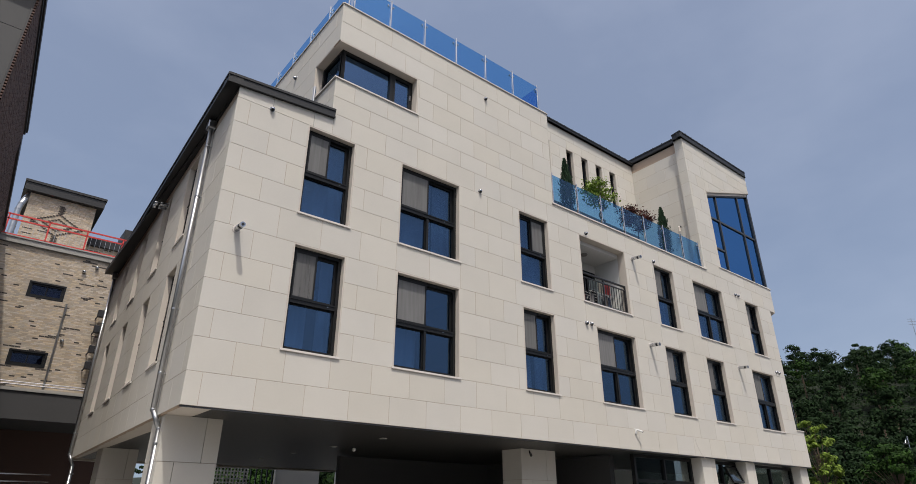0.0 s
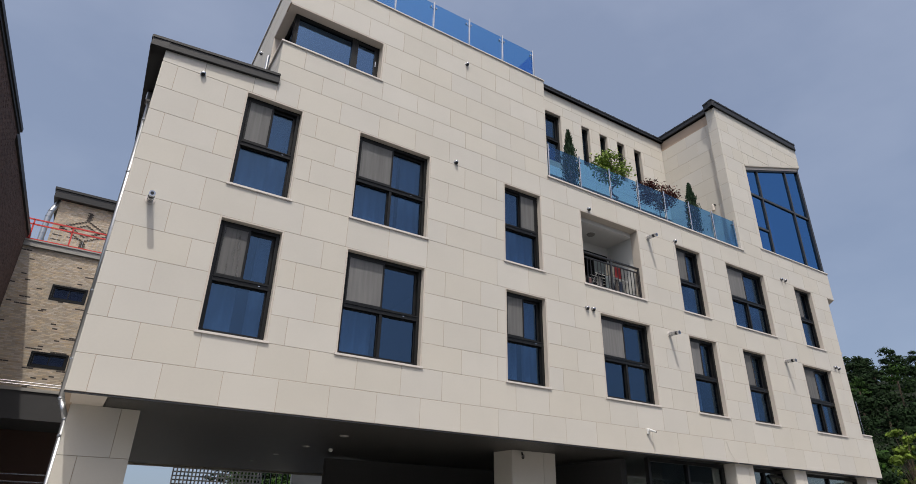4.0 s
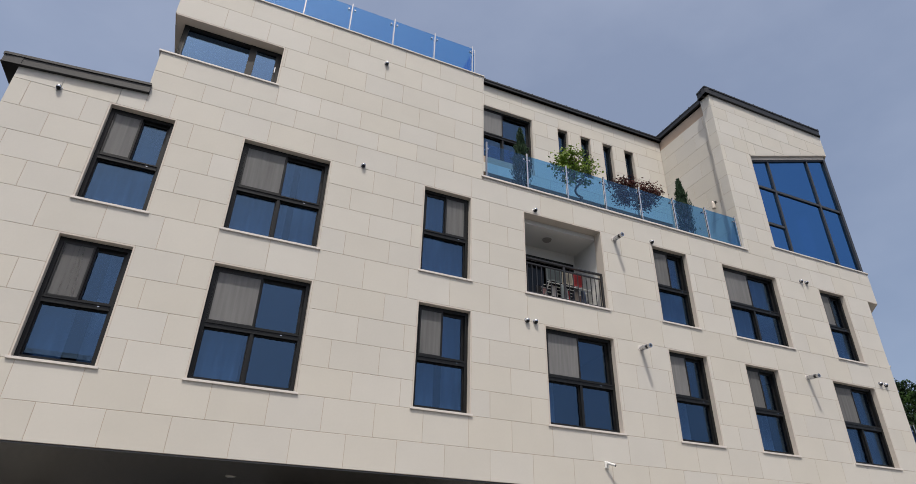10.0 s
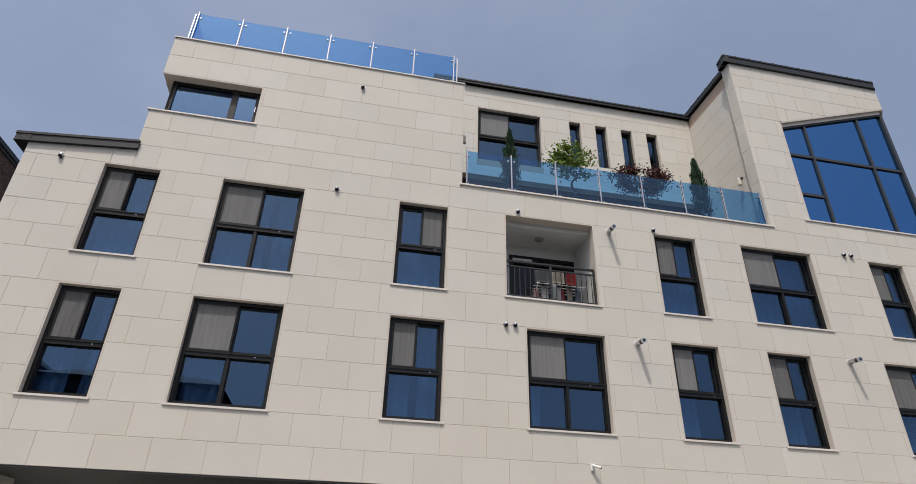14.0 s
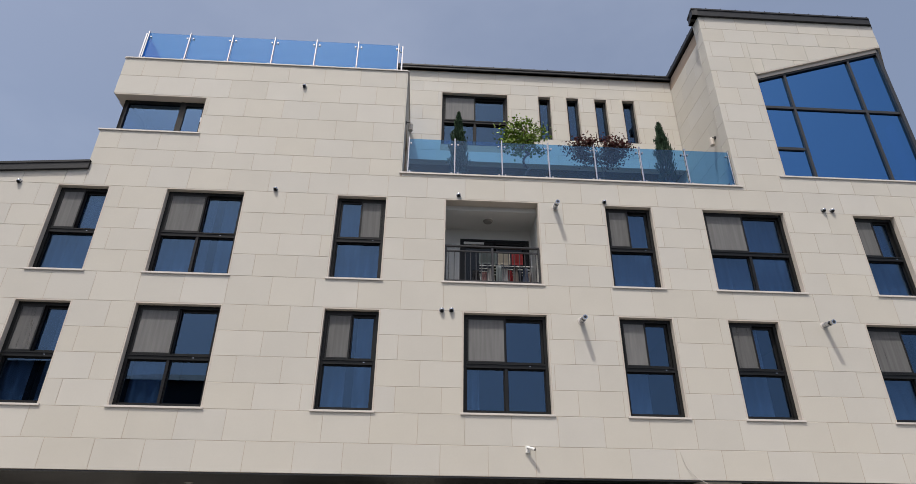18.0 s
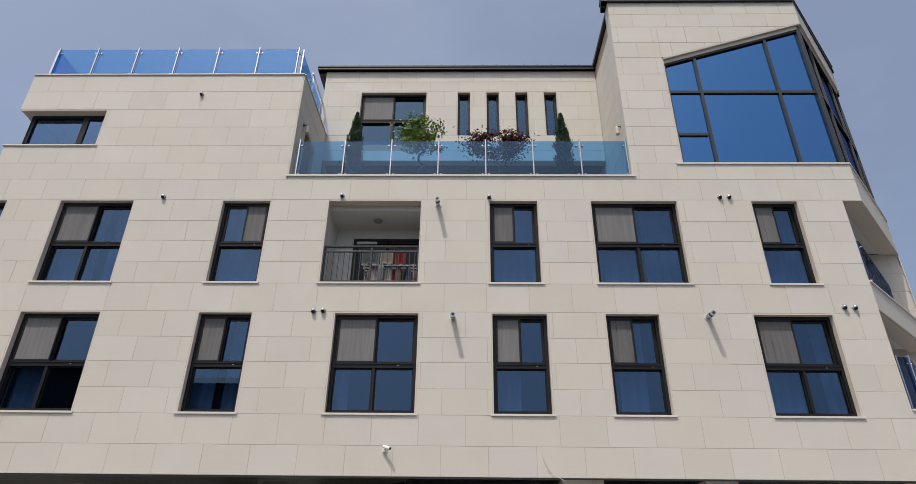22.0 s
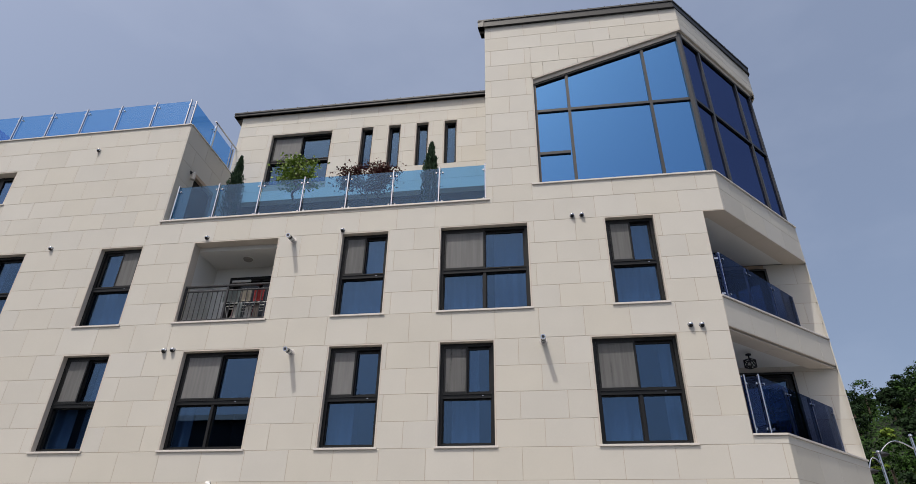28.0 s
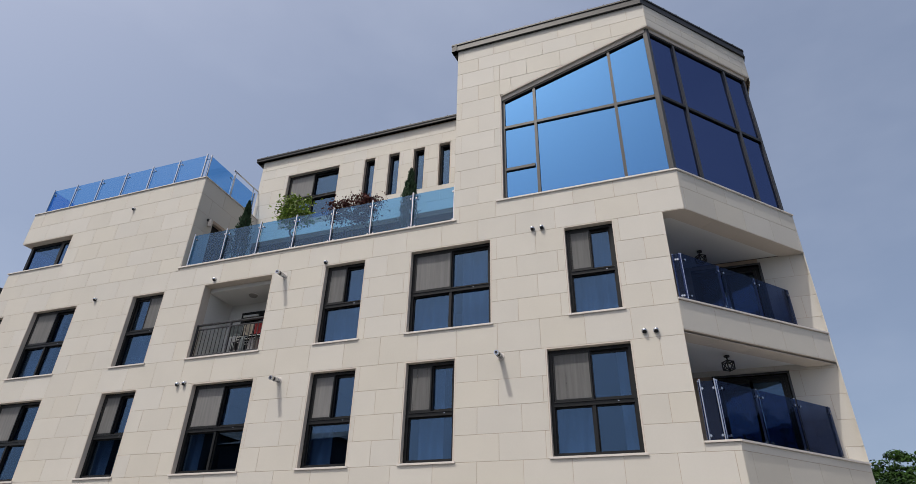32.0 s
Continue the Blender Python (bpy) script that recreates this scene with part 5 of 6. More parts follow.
cage_lamp((26.03, 2.1, 9.86), "black cube cage lamp on the balcony ceiling")
cage_lamp((26.1, 1.75, 7.09), "black cube cage lamp on the balcony ceiling")
for i, (a, b, c, d) in enumerate(bdoors):
    dd = thing("door_%d" % (i + 2), "dark framed glass balcony door", "door", kind="structure")
    part("door_frame", ring(bmesh.new(), a, b, 2.98, 3.1, c, d, 0.08), M_FRAME, dd)
    mid = (a + b) / 2
    for u, v in ((a + 0.08, mid + 0.03), (mid - 0.03, b - 0.08)):
        s = part("door_leaf", ring(bmesh.new(), u, v, 3.0, 3.05 + (0.04 if u > a + 0.2 else 0), c + 0.08, d - 0.08, 0.06), M_FRAME, dd)
        part("pane", bbox((u + 0.06, v - 0.06, 3.02, 3.03, c + 0.14, d - 0.14)), M_PANE, s)
    part("architrave", ring(bmesh.new(), a - 0.05, b + 0.05, 2.90, 2.98, c - 0.05, d + 0.05, 0.05), M_BRONZE, dd)
tagged(part("balcony_room_back", bbox((25.3, 28.2, 5.0, 5.1, 3.7, 10.0)), M_ROOMSHADE), "dim room behind the balconies", "wall", kind="structure")
# soffit returns of the balcony bands
for zz, m_, l_ in ((9.855, MC, LC), (7.075, ME2, LE2)):
    sb = bmesh.new()
    k = 0.0
    while k < l_ - 0.1:
        box(sb, k + 0.004, min(k + 0.937, l_) - 0.004, 0.034, 0.42, zz - 0.012, zz, m_)
        k += 0.937
    tagged(part("soffit_border", sb, M_REVEAL), "limestone border under the balcony band", "ceiling", kind="structure")


# ---- planting ----
def leaf_cloud(points, size, rnd, flat=0.0, long=1.6, normals=None):
    """Many small pointed leaves at the points, each turned at random; as vertex and face arrays."""
    n = len(points)
    P = np.array(points)
    rs = np.random.RandomState(rnd)
    a = rs.normal(size=(n, 3))
    a[:, 2] *= (1 - flat)
    a /= np.linalg.norm(a, axis=1)[:, None]
    if normals is None:
        b = rs.normal(size=(n, 3))
    else:
        N = np.array(normals) + 0.28 * rs.normal(size=(n, 3))
        N /= np.linalg.norm(N, axis=1)[:, None]
        a -= (a * N).sum(1)[:, None] * N
        a /= np.linalg.norm(a, axis=1)[:, None]
        b = np.cross(N, a)
    b -= (b * a).sum(1)[:, None] * a
    b /= np.linalg.norm(b, axis=1)[:, None]
    s = size * rs.uniform(0.6, 1.4, (n, 1))
    v = np.stack([P - a * s * long / 2, P + b * s * 0.5, P + a * s * long / 2, P - b * s * 0.5], 1).reshape(-1, 3)
    f = np.arange(4 * n).reshape(n, 4)
    return v, f


def leaf_part(name, points, size, material, parent, rnd, label="", flat=0.0, long=1.6, normals=None):
    v, f = leaf_cloud(points, size, rnd, flat, long, normals)
    me = bpy.data.meshes.new(name)
    me.from_pydata(v.tolist(), [], f.tolist())
    me.materials.append(material)
    ob = new(name, me)
    ob.parent = parent
    return tagged(ob, label)


def pot(parent, r, h, material):
    bm = bmesh.new()
    tube(bm, (0, 0, 0), (0, 0, h), r * 0.8, r, 18)
    tube(bm, (0, 0, h - 0.04), (0, 0, h), r * 1.06, r * 1.06, 18)
    part("pot", bm, material, parent, "round planting pot")


def cypress(at, height, label, seed):
    t = thing("cypress", label, "potted tree", at=at)
    pot(t, 0.22, 0.34, M_CONC)
    rs = np.random.RandomState(seed)
    bm = bmesh.new()
    tube(bm, (0, 0, 0.3), (0, 0, height * 0.85), 0.03, 0.008, 8)
    part("trunk", bm, M_BARK, t)
    n = 4200
    u = rs.uniform(0, 1, n) ** 0.75
    z = 0.38 + (height - 0.38) * u
    lob = 1 + 0.22 * np.sin(rs.uniform(0, 6) + z * 9) * np.cos(z * 5)
    ang = rs.uniform(0, 2 * np.pi, n)
    tuft = 1 + 0.28 * np.sin(ang * 5 + z * 14) + 0.15 * rs.normal(size=n)
    rad = (0.25 * (1 - u) ** 0.72 + 0.015) * lob * tuft * np.sqrt(rs.uniform(0.3, 1, n))
    pts = np.stack([rad * np.cos(ang), rad * np.sin(ang), z + 0.35 * rad], 1)
    a = np.stack([0.35 * np.cos(ang), 0.35 * np.sin(ang), np.ones(n)], 1) + 0.25 * rs.normal(size=(n, 3))
    a /= np.linalg.norm(a, axis=1)[:, None]
    b = np.cross(a, rs.normal(size=(n, 3)))
    b /= np.linalg.norm(b, axis=1)[:, None]
    s = rs.uniform(0.035, 0.075, (n, 1))
    v = np.stack([pts - a * s, pts + b * s * 0.22, pts + a * s, pts - b * s * 0.22], 1).reshape(-1, 3)
    me = bpy.data.meshes.new("crown")
    me.from_pydata(v.tolist(), [], np.arange(4 * n).reshape(n, 4).tolist())
    me.materials.append(M_CYPRESS)
    ob = new("crown", me)
    ob.parent = t
    return t


TF = 10.5
cypress((13.40, 0.60, TF), 2.46, "slender dark green cypress in a pot on the terrace", 3)
cypress((18.90, 0.57, TF), 2.40, "slender dark green cypress in a pot on the terrace", 8)


def branch_tree(name, at, height, spread, crown_z, material, label, seed, leaf=0.05, count=900, spiral=False, flat=0.3, clumps=16, lean=(0, 0), droop=0.25):
    t = thing(name, label, "potted tree", at=at)
    pot(t, 0.24, 0.32, M_CONC)
    rr = random.Random(seed)
    bm = bmesh.new()
    last = Vector((0, 0, 0.28))
    zt = crown_z
    for i in range(1, 31):
        u = i / 30
        if spiral:
            p = Vector((0.085 * math.cos(u * 19) + lean[0] * u, 0.085 * math.sin(u * 19), 0.28 + (zt - 0.28) * u))
        else:
            p = Vector((0.04 * math.sin(u * 5) + lean[0] * u, 0.03 * math.cos(u * 4) + lean[1] * u, 0.28 + (zt - 0.28) * u))
        tube(bm, last, p, (0.034 if spiral else 0.024) - 0.008 * u, (0.034 if spiral else 0.024) - 0.008 * u, 7)
        last = p
    part("trunk", bm, M_BARK, t)
    bm = bmesh.new()
    pts = []
    for c in range(clumps):
        an = rr.uniform(0, 2 * math.pi)
        rad = spread * math.sqrt(rr.uniform(0.05, 1))
        q = last + Vector((rad * math.cos(an), 0.55 * rad * math.sin(an), rr.uniform(-droop, 1.0) * (height - crown_z) * (1 - 0.5 * rad / spread)))
        mid = (last + q) / 2 + Vector((0, 0, 0.08))
        tube(bm, last, mid, 0.012, 0.009, 6)
        tube(bm, mid, q, 0.009, 0.004, 6)
        r = rr.uniform(0.09, 0.19)
        for _ in range(count // clumps):
            pts.append((q.x + rr.gauss(0, r), q.y + rr.gauss(0, r * 0.8), q.z + rr.gauss(0, r * 0.45)))
    part("limbs", bm, M_BARK, t)
    leaf_part("crown", pts, leaf, material, t, seed, flat=flat)
    return t


branch_tree("ornamental_tree", (15.20, 0.62, TF), 2.45, 0.58, 1.72, M_TREE, "bright green potted tree with a corkscrew trunk", 5, leaf=0.052, count=1900, spiral=True, clumps=24, droop=0.75)
branch_tree("maple_tree", (17.15, 0.60, TF), 1.98, 0.70, 1.2, M_MAPLE, "low maroon maple in a pot on the terrace", 9, leaf=0.038, count=4200, clumps=30, lean=(0.05, 0))
for i, (x, r) in enumerate(((15.7, 0.2), (17.9, 0.16), (16.5, 0.14))):
    t = thing("potted_plant", "small green plant in a pot by the railing", "plant", at=(x, 0.5, TF), group="small pots on the terrace")
    pot(t, 0.13, 0.18, M_CONC)
    rr = random.Random(70 + i)
    leaf_part("leaves", [(rr.gauss(0, r * 0.6), rr.gauss(0, r * 0.5), 0.24 + abs(rr.gauss(0, 0.07))) for _ in range(160)], 0.05, M_LEAFMID, t, i)

# ---- neighbouring brick house ----
def brick_sheet(name, m, x0, x1, z0, z1, openings, material, parent, label, bl=0.2, bh=0.062, joint=0.010, proud=0.009, dark=0.0, seed=0):
    """Rows of single bricks in one sheet, laid in running bond and standing proud of the mortar."""
    rs = random.Random(seed)
    V, F, D = [], [], []
    r, z, run = 0, z0, 0
    while z < z1 - 0.02:
        x = x0 - (bl / 2 if r % 2 else 0)
        while x < x1:
            a, b, c, d = max(x, x0), min(x + bl - joint, x1), z, min(z + bh - joint, z1)
            x += bl
            xm, zm = (a + b) / 2, (c + d) / 2
            if b - a < 0.03 or any(o[0] < xm < o[1] and o[2] < zm < o[3] for o in openings):
                continue
            y = -proud * rs.uniform(0.5, 1.2)
            k = len(V)
            if dark:
                # charcoal bricks come singly and in short rows
                run = run - 1 if run > 0 else (rs.choice((1, 1, 2, 3)) if rs.random() < dark else 0)
                D += [1 if run > 0 else 0] * 5
            V += [tuple(m @ Vector(p)) for p in ((a, y, c), (b, y, c), (b, y, d), (a, y, d), (a, 0, c), (b, 0, c), (b, 0, d), (a, 0, d))]
            F += [(k, k + 1, k + 2, k + 3), (k + 3, k + 2, k + 6, k + 7), (k + 4, k + 5, k + 1, k), (k + 4, k, k + 3, k + 7), (k + 1, k + 5, k + 6, k + 2)]
        z += bh
        r += 1
    me = bpy.data.meshes.new(name)
    me.from_pydata(V, [], F)
    me.materials.append(material)
    if dark:
        me.materials.append(M_BRICKDK)
        me.polygons.foreach_set("material_index", D)
    ob = new(name, me)
    ob.parent = parent
    return tagged(ob, label, kind="stuff")


NY = 19.5
nb = thing("brick_house", "tan brick house with a granite base and roof terrace", "house", at=(0, 0, 0))
NW = [(0.57, 1.83, 10.42, 11.02), (0.60, 1.85, 7.53, 8.08)]
MN = Matrix.Translation((0, NY, 0))
wb = backing("wall", MN, -9.0, 5.2, 6.45, 12.55, NW, 0.3, material=M_MORTAR, front=0.0)
for k_ in ("label", "category", "kind"):
    del wb[k_]
wb.parent = nb
brick_sheet("bricks", MN, -3.5, 5.2, 6.46, 12.54, [(a - 0.10, b + 0.10, c - 0.06, d + 0.06) for a, b, c, d in NW], M_BRICK, nb, "tan and buff bricks with a few dark ones", dark=0.03, seed=3)
part("roof_edge", bbox((-9, 5.3, NY - 0.12, NY + 0.4, 12.55, 12.78), (-9, 5.3, NY - 0.16, NY + 0.4, 12.78, 12.84)), M_CONC, nb, "grey stone parapet coping")
part("granite_band", bbox((-9, 5.3, NY - 0.5, NY + 3.6, 5.35, 6.42)), M_GRANITE, nb, "dark speckled granite band")
part("ledge", bbox((-9, 5.3, NY - 0.55, NY - 0.02, 6.42, 6.48), (-9, 5.3, NY - 0.42, NY - 0.02, 6.48, 6.56)), M_CONC, nb, "pale ledge over the granite")
part("base_wall", bbox((-9, 5.3, NY + 3.6, NY + 3.9, 0, 5.35)), M_BRICKBR, nb, "shaded brown base wall")
part("body", bbox((-8.9, 5.1, NY + 0.3, NY + 9.0, 5.36, 12.5)), M_MORTAR, nb)
for i, (a, b, c, d) in enumerate(NW):
    part("window_surround", ring(bmesh.new(), a - 0.05, b + 0.05, NY - 0.02, NY + 0.06, c - 0.05, d + 0.05, 0.07), M_FRAME, nb)
    w = part("window", ring(bmesh.new(), a, b, NY + 0.05, NY + 0.16, c, d, 0.09), M_FRAME, nb, "small dark framed window")
    part("mullion", bbox(((a + b) / 2 - 0.02, (a + b) / 2 + 0.02, NY + 0.06, NY + 0.15, c + 0.05, d - 0.05)), M_FRAME, w)
    part("pane", bbox((a + 0.05, b - 0.05, NY + 0.10, NY + 0.11, c + 0.05, d - 0.05)), M_DARKGLASS, w)
bm = bmesh.new()
tube(bm, (2.05, NY - 0.06, 6.6), (2.05, NY - 0.06, 10.3), 0.04, n=8)
part("downpipe", bm, M_GALV, nb, "thin galvanised downpipe")
for x, z in ((2.35, 11.9), (2.8, 12.2), (2.25, 8.7)):
    bm = bmesh.new()
    bmesh.ops.create_uvsphere(bm, u_segments=12, v_segments=8, radius=0.08, matrix=Matrix.Translation((x, NY - 0.06, z)))
    part("vent", bm, M_STEEL, nb, "round steel vent", smooth=True)
# stair tower on its roof
TY = 22.0
part("tower_wall", bbox((-0.45, 2.35, TY, TY + 3.2, 12.5, 16.1)), M_MORTAR, nb)
MTW = Matrix.Translation((0, TY, 0))
brick_sheet("tower_bricks", MTW, -0.45, 2.35, 12.7, 16.08, [], M_BRICK, nb, "tan bricks of the stair tower", dark=0.012, seed=8)
MTE = wall_frame((2.35, TY), (2.35, TY + 3.2))[0]
brick_sheet("tower_bricks", MTE, 0, 3.2, 12.7, 16.08, [], M_BRICK, nb, "tan bricks of the stair tower", seed=9)
dm_ = bmesh.new()
for i in range(-9, 10):
    for k_ in (9 - abs(i), 5 - abs(i)):
        if k_ >= 0:
            for s_ in (-1, 1):
                box(dm_, 0.95 + i * 0.115 - 0.06, 0.95 + i * 0.115 + 0.05, TY - 0.035, TY, 14.75 + s_ * k_ * 0.062 - 0.025, 14.75 + s_ * k_ * 0.062 + 0.025)
for k_ in range(10, 17):
    for s_ in (-1, 1):
        box(dm_, 0.84 + 0.06 * (k_ % 2), 1.04 + 0.06 * (k_ % 2), TY - 0.035, TY, 14.75 + s_ * k_ * 0.062 - 0.025, 14.75 + s_ * k_ * 0.062 + 0.025)
tagged(part("brick_diamond", dm_, M_BRICKDK, nb), "raised diamond of charcoal bricks", kind="stuff")
part("tower_roof", bbox((-0.75, 2.65, TY - 0.3, TY + 3.4, 16.1, 16.5), (-0.8, 2.7, TY - 0.35, TY + 3.45, 16.5, 16.62)), M_COPING, nb, "dark metal tower roof")
part("rear_wall", bbox((2.45, 7.5, TY + 1.5, TY + 4, 12.5, 14.65)), M_MORTAR, nb)
brick_sheet("rear_bricks", Matrix.Translation((0, TY + 1.5, 0)), 2.45, 7.5, 12.7, 14.63, [], M_BRICK, nb, "tan bricks of the rear block", dark=0.02, seed=11)
part("rear_roof", bbox((2.4, 7.6, TY + 1.3, TY + 4, 14.65, 15.05), (4.0, 5.8, TY + 1.2, TY + 3, 15.05, 15.9)), M_COPING, nb, "dark metal rear roofs")
bm = bmesh.new()
last = Vector((-0.72, TY - 0.1, 12.7))
for i in range(1, 13):
    u = i / 12
    p = Vector((-0.72 + 0.28 * max(0, u - 0.7) / 0.3, TY - 0.1 + 0.4 * max(0, u - 0.8) / 0.2, 12.7 + 3.55 * u))
    tube(bm, last, p, 0.13, n=14)
    tube(bm, p - Vector((0, 0, 0.02)), p, 0.145, n=14)
    last = p
part("duct", bm, M_GALV, nb, "ribbed silver duct", smooth=False)
rr_ = thing("roof_railing", "red painted steel railing on the brick house roof", "railing", at=(0, NY + 0.15, 12.84))
for z in (1.05, 0.82, 0.12):
    part("rail", bbox((-5.5, 5.2, -0.03, 0.03, z - 0.03, z + 0.03)), M_RED, rr_)
for i in range(8):
    x = -5.4 + i * 1.5
    part("post", bbox((x - 0.03, x + 0.03, -0.03, 0.03, 0, 1.05)), M_RED, rr_)
for i in range(52):
    x = -5.3 + i * 0.2
    part("bar", bbox((x - 0.006, x + 0.006, -0.006, 0.006, 0.12, 0.82)), M_GALV, rr_)
for z in (6.68, 6.78):
    bm = bmesh.new()
    tube(bm, (-6, NY - 0.4, z), (5.2, NY - 0.4, z), 0.022, n=8)
    part("ledge_pipe", bm, M_STEEL, nb, "thin steel rail along the ledge")
fn = thing("garden_fence", "steel fence with slim bars beside the brick house", "fence", at=(0, 17.5, 0))
for z in (3.05, 3.3):
    part("rail", bbox((-4, 2.9, -0.02, 0.02, z - 0.02, z + 0.02)), M_STEEL, fn)
for i in range(40):
    part("bar", bbox((-4 + i * 0.17, -3.98 + i * 0.17, -0.01, 0.01, 0, 3.05)), M_RAILBLK, fn)
for i, z in enumerate((7.6, 8.3, 9.2, 9.9)):
    au = thing("outdoor_unit", "dark outdoor air unit on wall brackets", "air conditioner", at=(3.42, NY - 0.2, z), group="outdoor units on the brick wall")
    part("case", bevelled(-0.16, 0.16, -0.22, 0.0, 0, 0.32, 0.02), M_RAILBLK, au)
    part("bracket", bbox((-0.18, -0.14, -0.26, 0.18, -0.05, 0), (0.14, 0.18, -0.26, 0.18, -0.05, 0)), M_FRAME, au)

# ---- tall dark house on the west side ----
dh = thing("dark_house", "tall house of brown brick and dark granite", "house", at=(0, 0, 0))
D0, D1, D2, D3 = (-1.33, 3.35), (-1.06, 10.6), (-1.15, 10.6), (-0.98, 20.0)
ETOP = 13.1
part("body", prism([(-11, 3.36), D0, D1, (-11, 10.6)], 0, ETOP), M_MORTARDK, dh)
part("rear_body", prism([(-11, 10.61), D2, D3, (-11, 20.0)], 0, ETOP), M_MORTARDK, dh)
for p, q, sd in ((D0, D1, 5), (D2, D3, 6)):
    MDE, LDE = wall_frame(p, q)
    brick_sheet("bricks", MDE, 0.0, LDE, 5.0, ETOP - 0.02, [], M_BRICKBR, dh, "dark brown bricks", seed=sd)
zz = 0.0
for i in range(9):
    part("granite_slab", bbox((-11, -1.40, 3.27, 3.35, zz + 0.006, zz + 1.46)), M_GRANITE, dh, "dark speckled granite slab")
    zz += 1.467
part("corner_trim", bbox((-1.398, -1.36, 3.25, 3.35, 0, ETOP)), M_COPING, dh, "grey metal corner trim")
for i in range(104):
    part("dentil", bbox((-1.36, -1.312, 3.24, 3.35, 5.0 + i * 0.078, 5.039 + i * 0.078)), M_BRICKBR, dh)
ev = prism([(-11, 3.0), (-1.31, 3.0), (-1.00, 10.66), (-11, 10.66)], ETOP, ETOP + 0.1)
part("eave", ev, M_COPING, dh, "dark metal eave")
part("eave", prism([(-11, 2.9), (-1.27, 2.9), (-0.96, 10.7), (-11, 10.7)], ETOP + 0.1, ETOP + 0.24), M_COPING, dh, "dark metal eave")
part("eave", prism([(-11, 10.71), (-1.07, 10.71), (-0.90, 20.1), (-11, 20.1)], ETOP, ETOP + 0.24), M_COPING, dh, "dark metal eave")

# ---- houses across the street, behind the camera ----
for i, (x, w, h, roof) in enumerate(((-15, 12, 12.8, 1.4), (-2.8, 10, 11.8, 1.6), (12.5, 11, 6.5, 1.2), (26, 10, 7.5, 2.2), (39, 11, 9.0, 1.0), (53, 12, 8.0, 1.8))):
    h_ = thing("street_house", "plain house across the street, backlit shade in its wall colour", "house", at=(x, -30, 0), group="houses across the street")
    # granite colour makes the walls dark, painting in their backlit north side
    part("wall", bbox((-w / 2, w / 2, -5, 4, 0, h)), M_GRANITE, h_)
    bm = bmesh.new()
    v = [bm.verts.new(p) for p in ((-w / 2 - 0.4, -5.4, h), (w / 2 + 0.4, -5.4, h), (w / 2 + 0.4, 4.4, h), (-w / 2 - 0.4, 4.4, h), (-w / 2 + 1.5, -0.5, h + roof), (w / 2 - 1.5, -0.5, h + roof))]
    for f in ((3, 2, 1, 0), (0, 1, 5, 4), (2, 3, 4, 5), (1, 2, 5), (3, 0, 4)):
        bm.faces.new([v[j] for j in f])
    part("roof", bm, M_COPING, h_)
    for k_ in range(3):
        for z in (1.6, 4.6):
            xx = -w / 2 + w * (k_ + 0.5) / 3
            part("window", bbox((xx - 0.7, xx + 0.7, 3.98, 4.06, z, z + 1.4)), M_FRAME, h_)

# ---- wooded hill ----
CX, CY = 24.0, -6.0
SKY = [(-10, 4.6), (8, 5.8), (14, 8.4), (17, 10.0), (24, 13.4), (30, 15.6), (36, 16.4), (52, 15.4), (66, 14.7), (72, 14.4), (82, 14.2), (100, 8.8), (120, 6.0)]


def crest(az):
    for (a, e), (b, f) in zip(SKY, SKY[1:]):
        if a <= az <= b:
            return e + (f - e) * (az - a) / (b - a)
    return 4.0


def hill_z(r, az):
    e = math.tan(radians(crest(az))) * 118.0
    u = min(max((r - 44.0) / 74.0, 0.0), 1.0)
    return -0.1 + (e - 3.4) * (u * u * (3 - 2 * u))


bm = bmesh.new()
grid = []
for i in range(0, 27):
    az = -10 + i * 5
    row = []
    for r in (40, 50, 60, 70, 80, 90, 100, 110, 118, 135, 170, 240):
        z = hill_z(min(r, 118), az) * (1 if r <= 118 else max(0.1, 1 - (r - 118) / 180))
        row.append(bm.verts.new((CX + r * math.sin(radians(az)), CY + r * math.cos(radians(az)), z)))
    grid.append(row)
for a, b in zip(grid, grid[1:]):
    for j in range(len(a) - 1):
        bm.faces.new((a[j], a[j + 1], b[j + 1], b[j]))
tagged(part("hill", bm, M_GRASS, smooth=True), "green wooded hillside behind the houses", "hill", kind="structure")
rr = np.random.RandomState(21)
pts = {"dark": [], "mid": [], "light": []}
nrm = {"dark": [], "mid": [], "light": []}
trunks = bmesh.new()


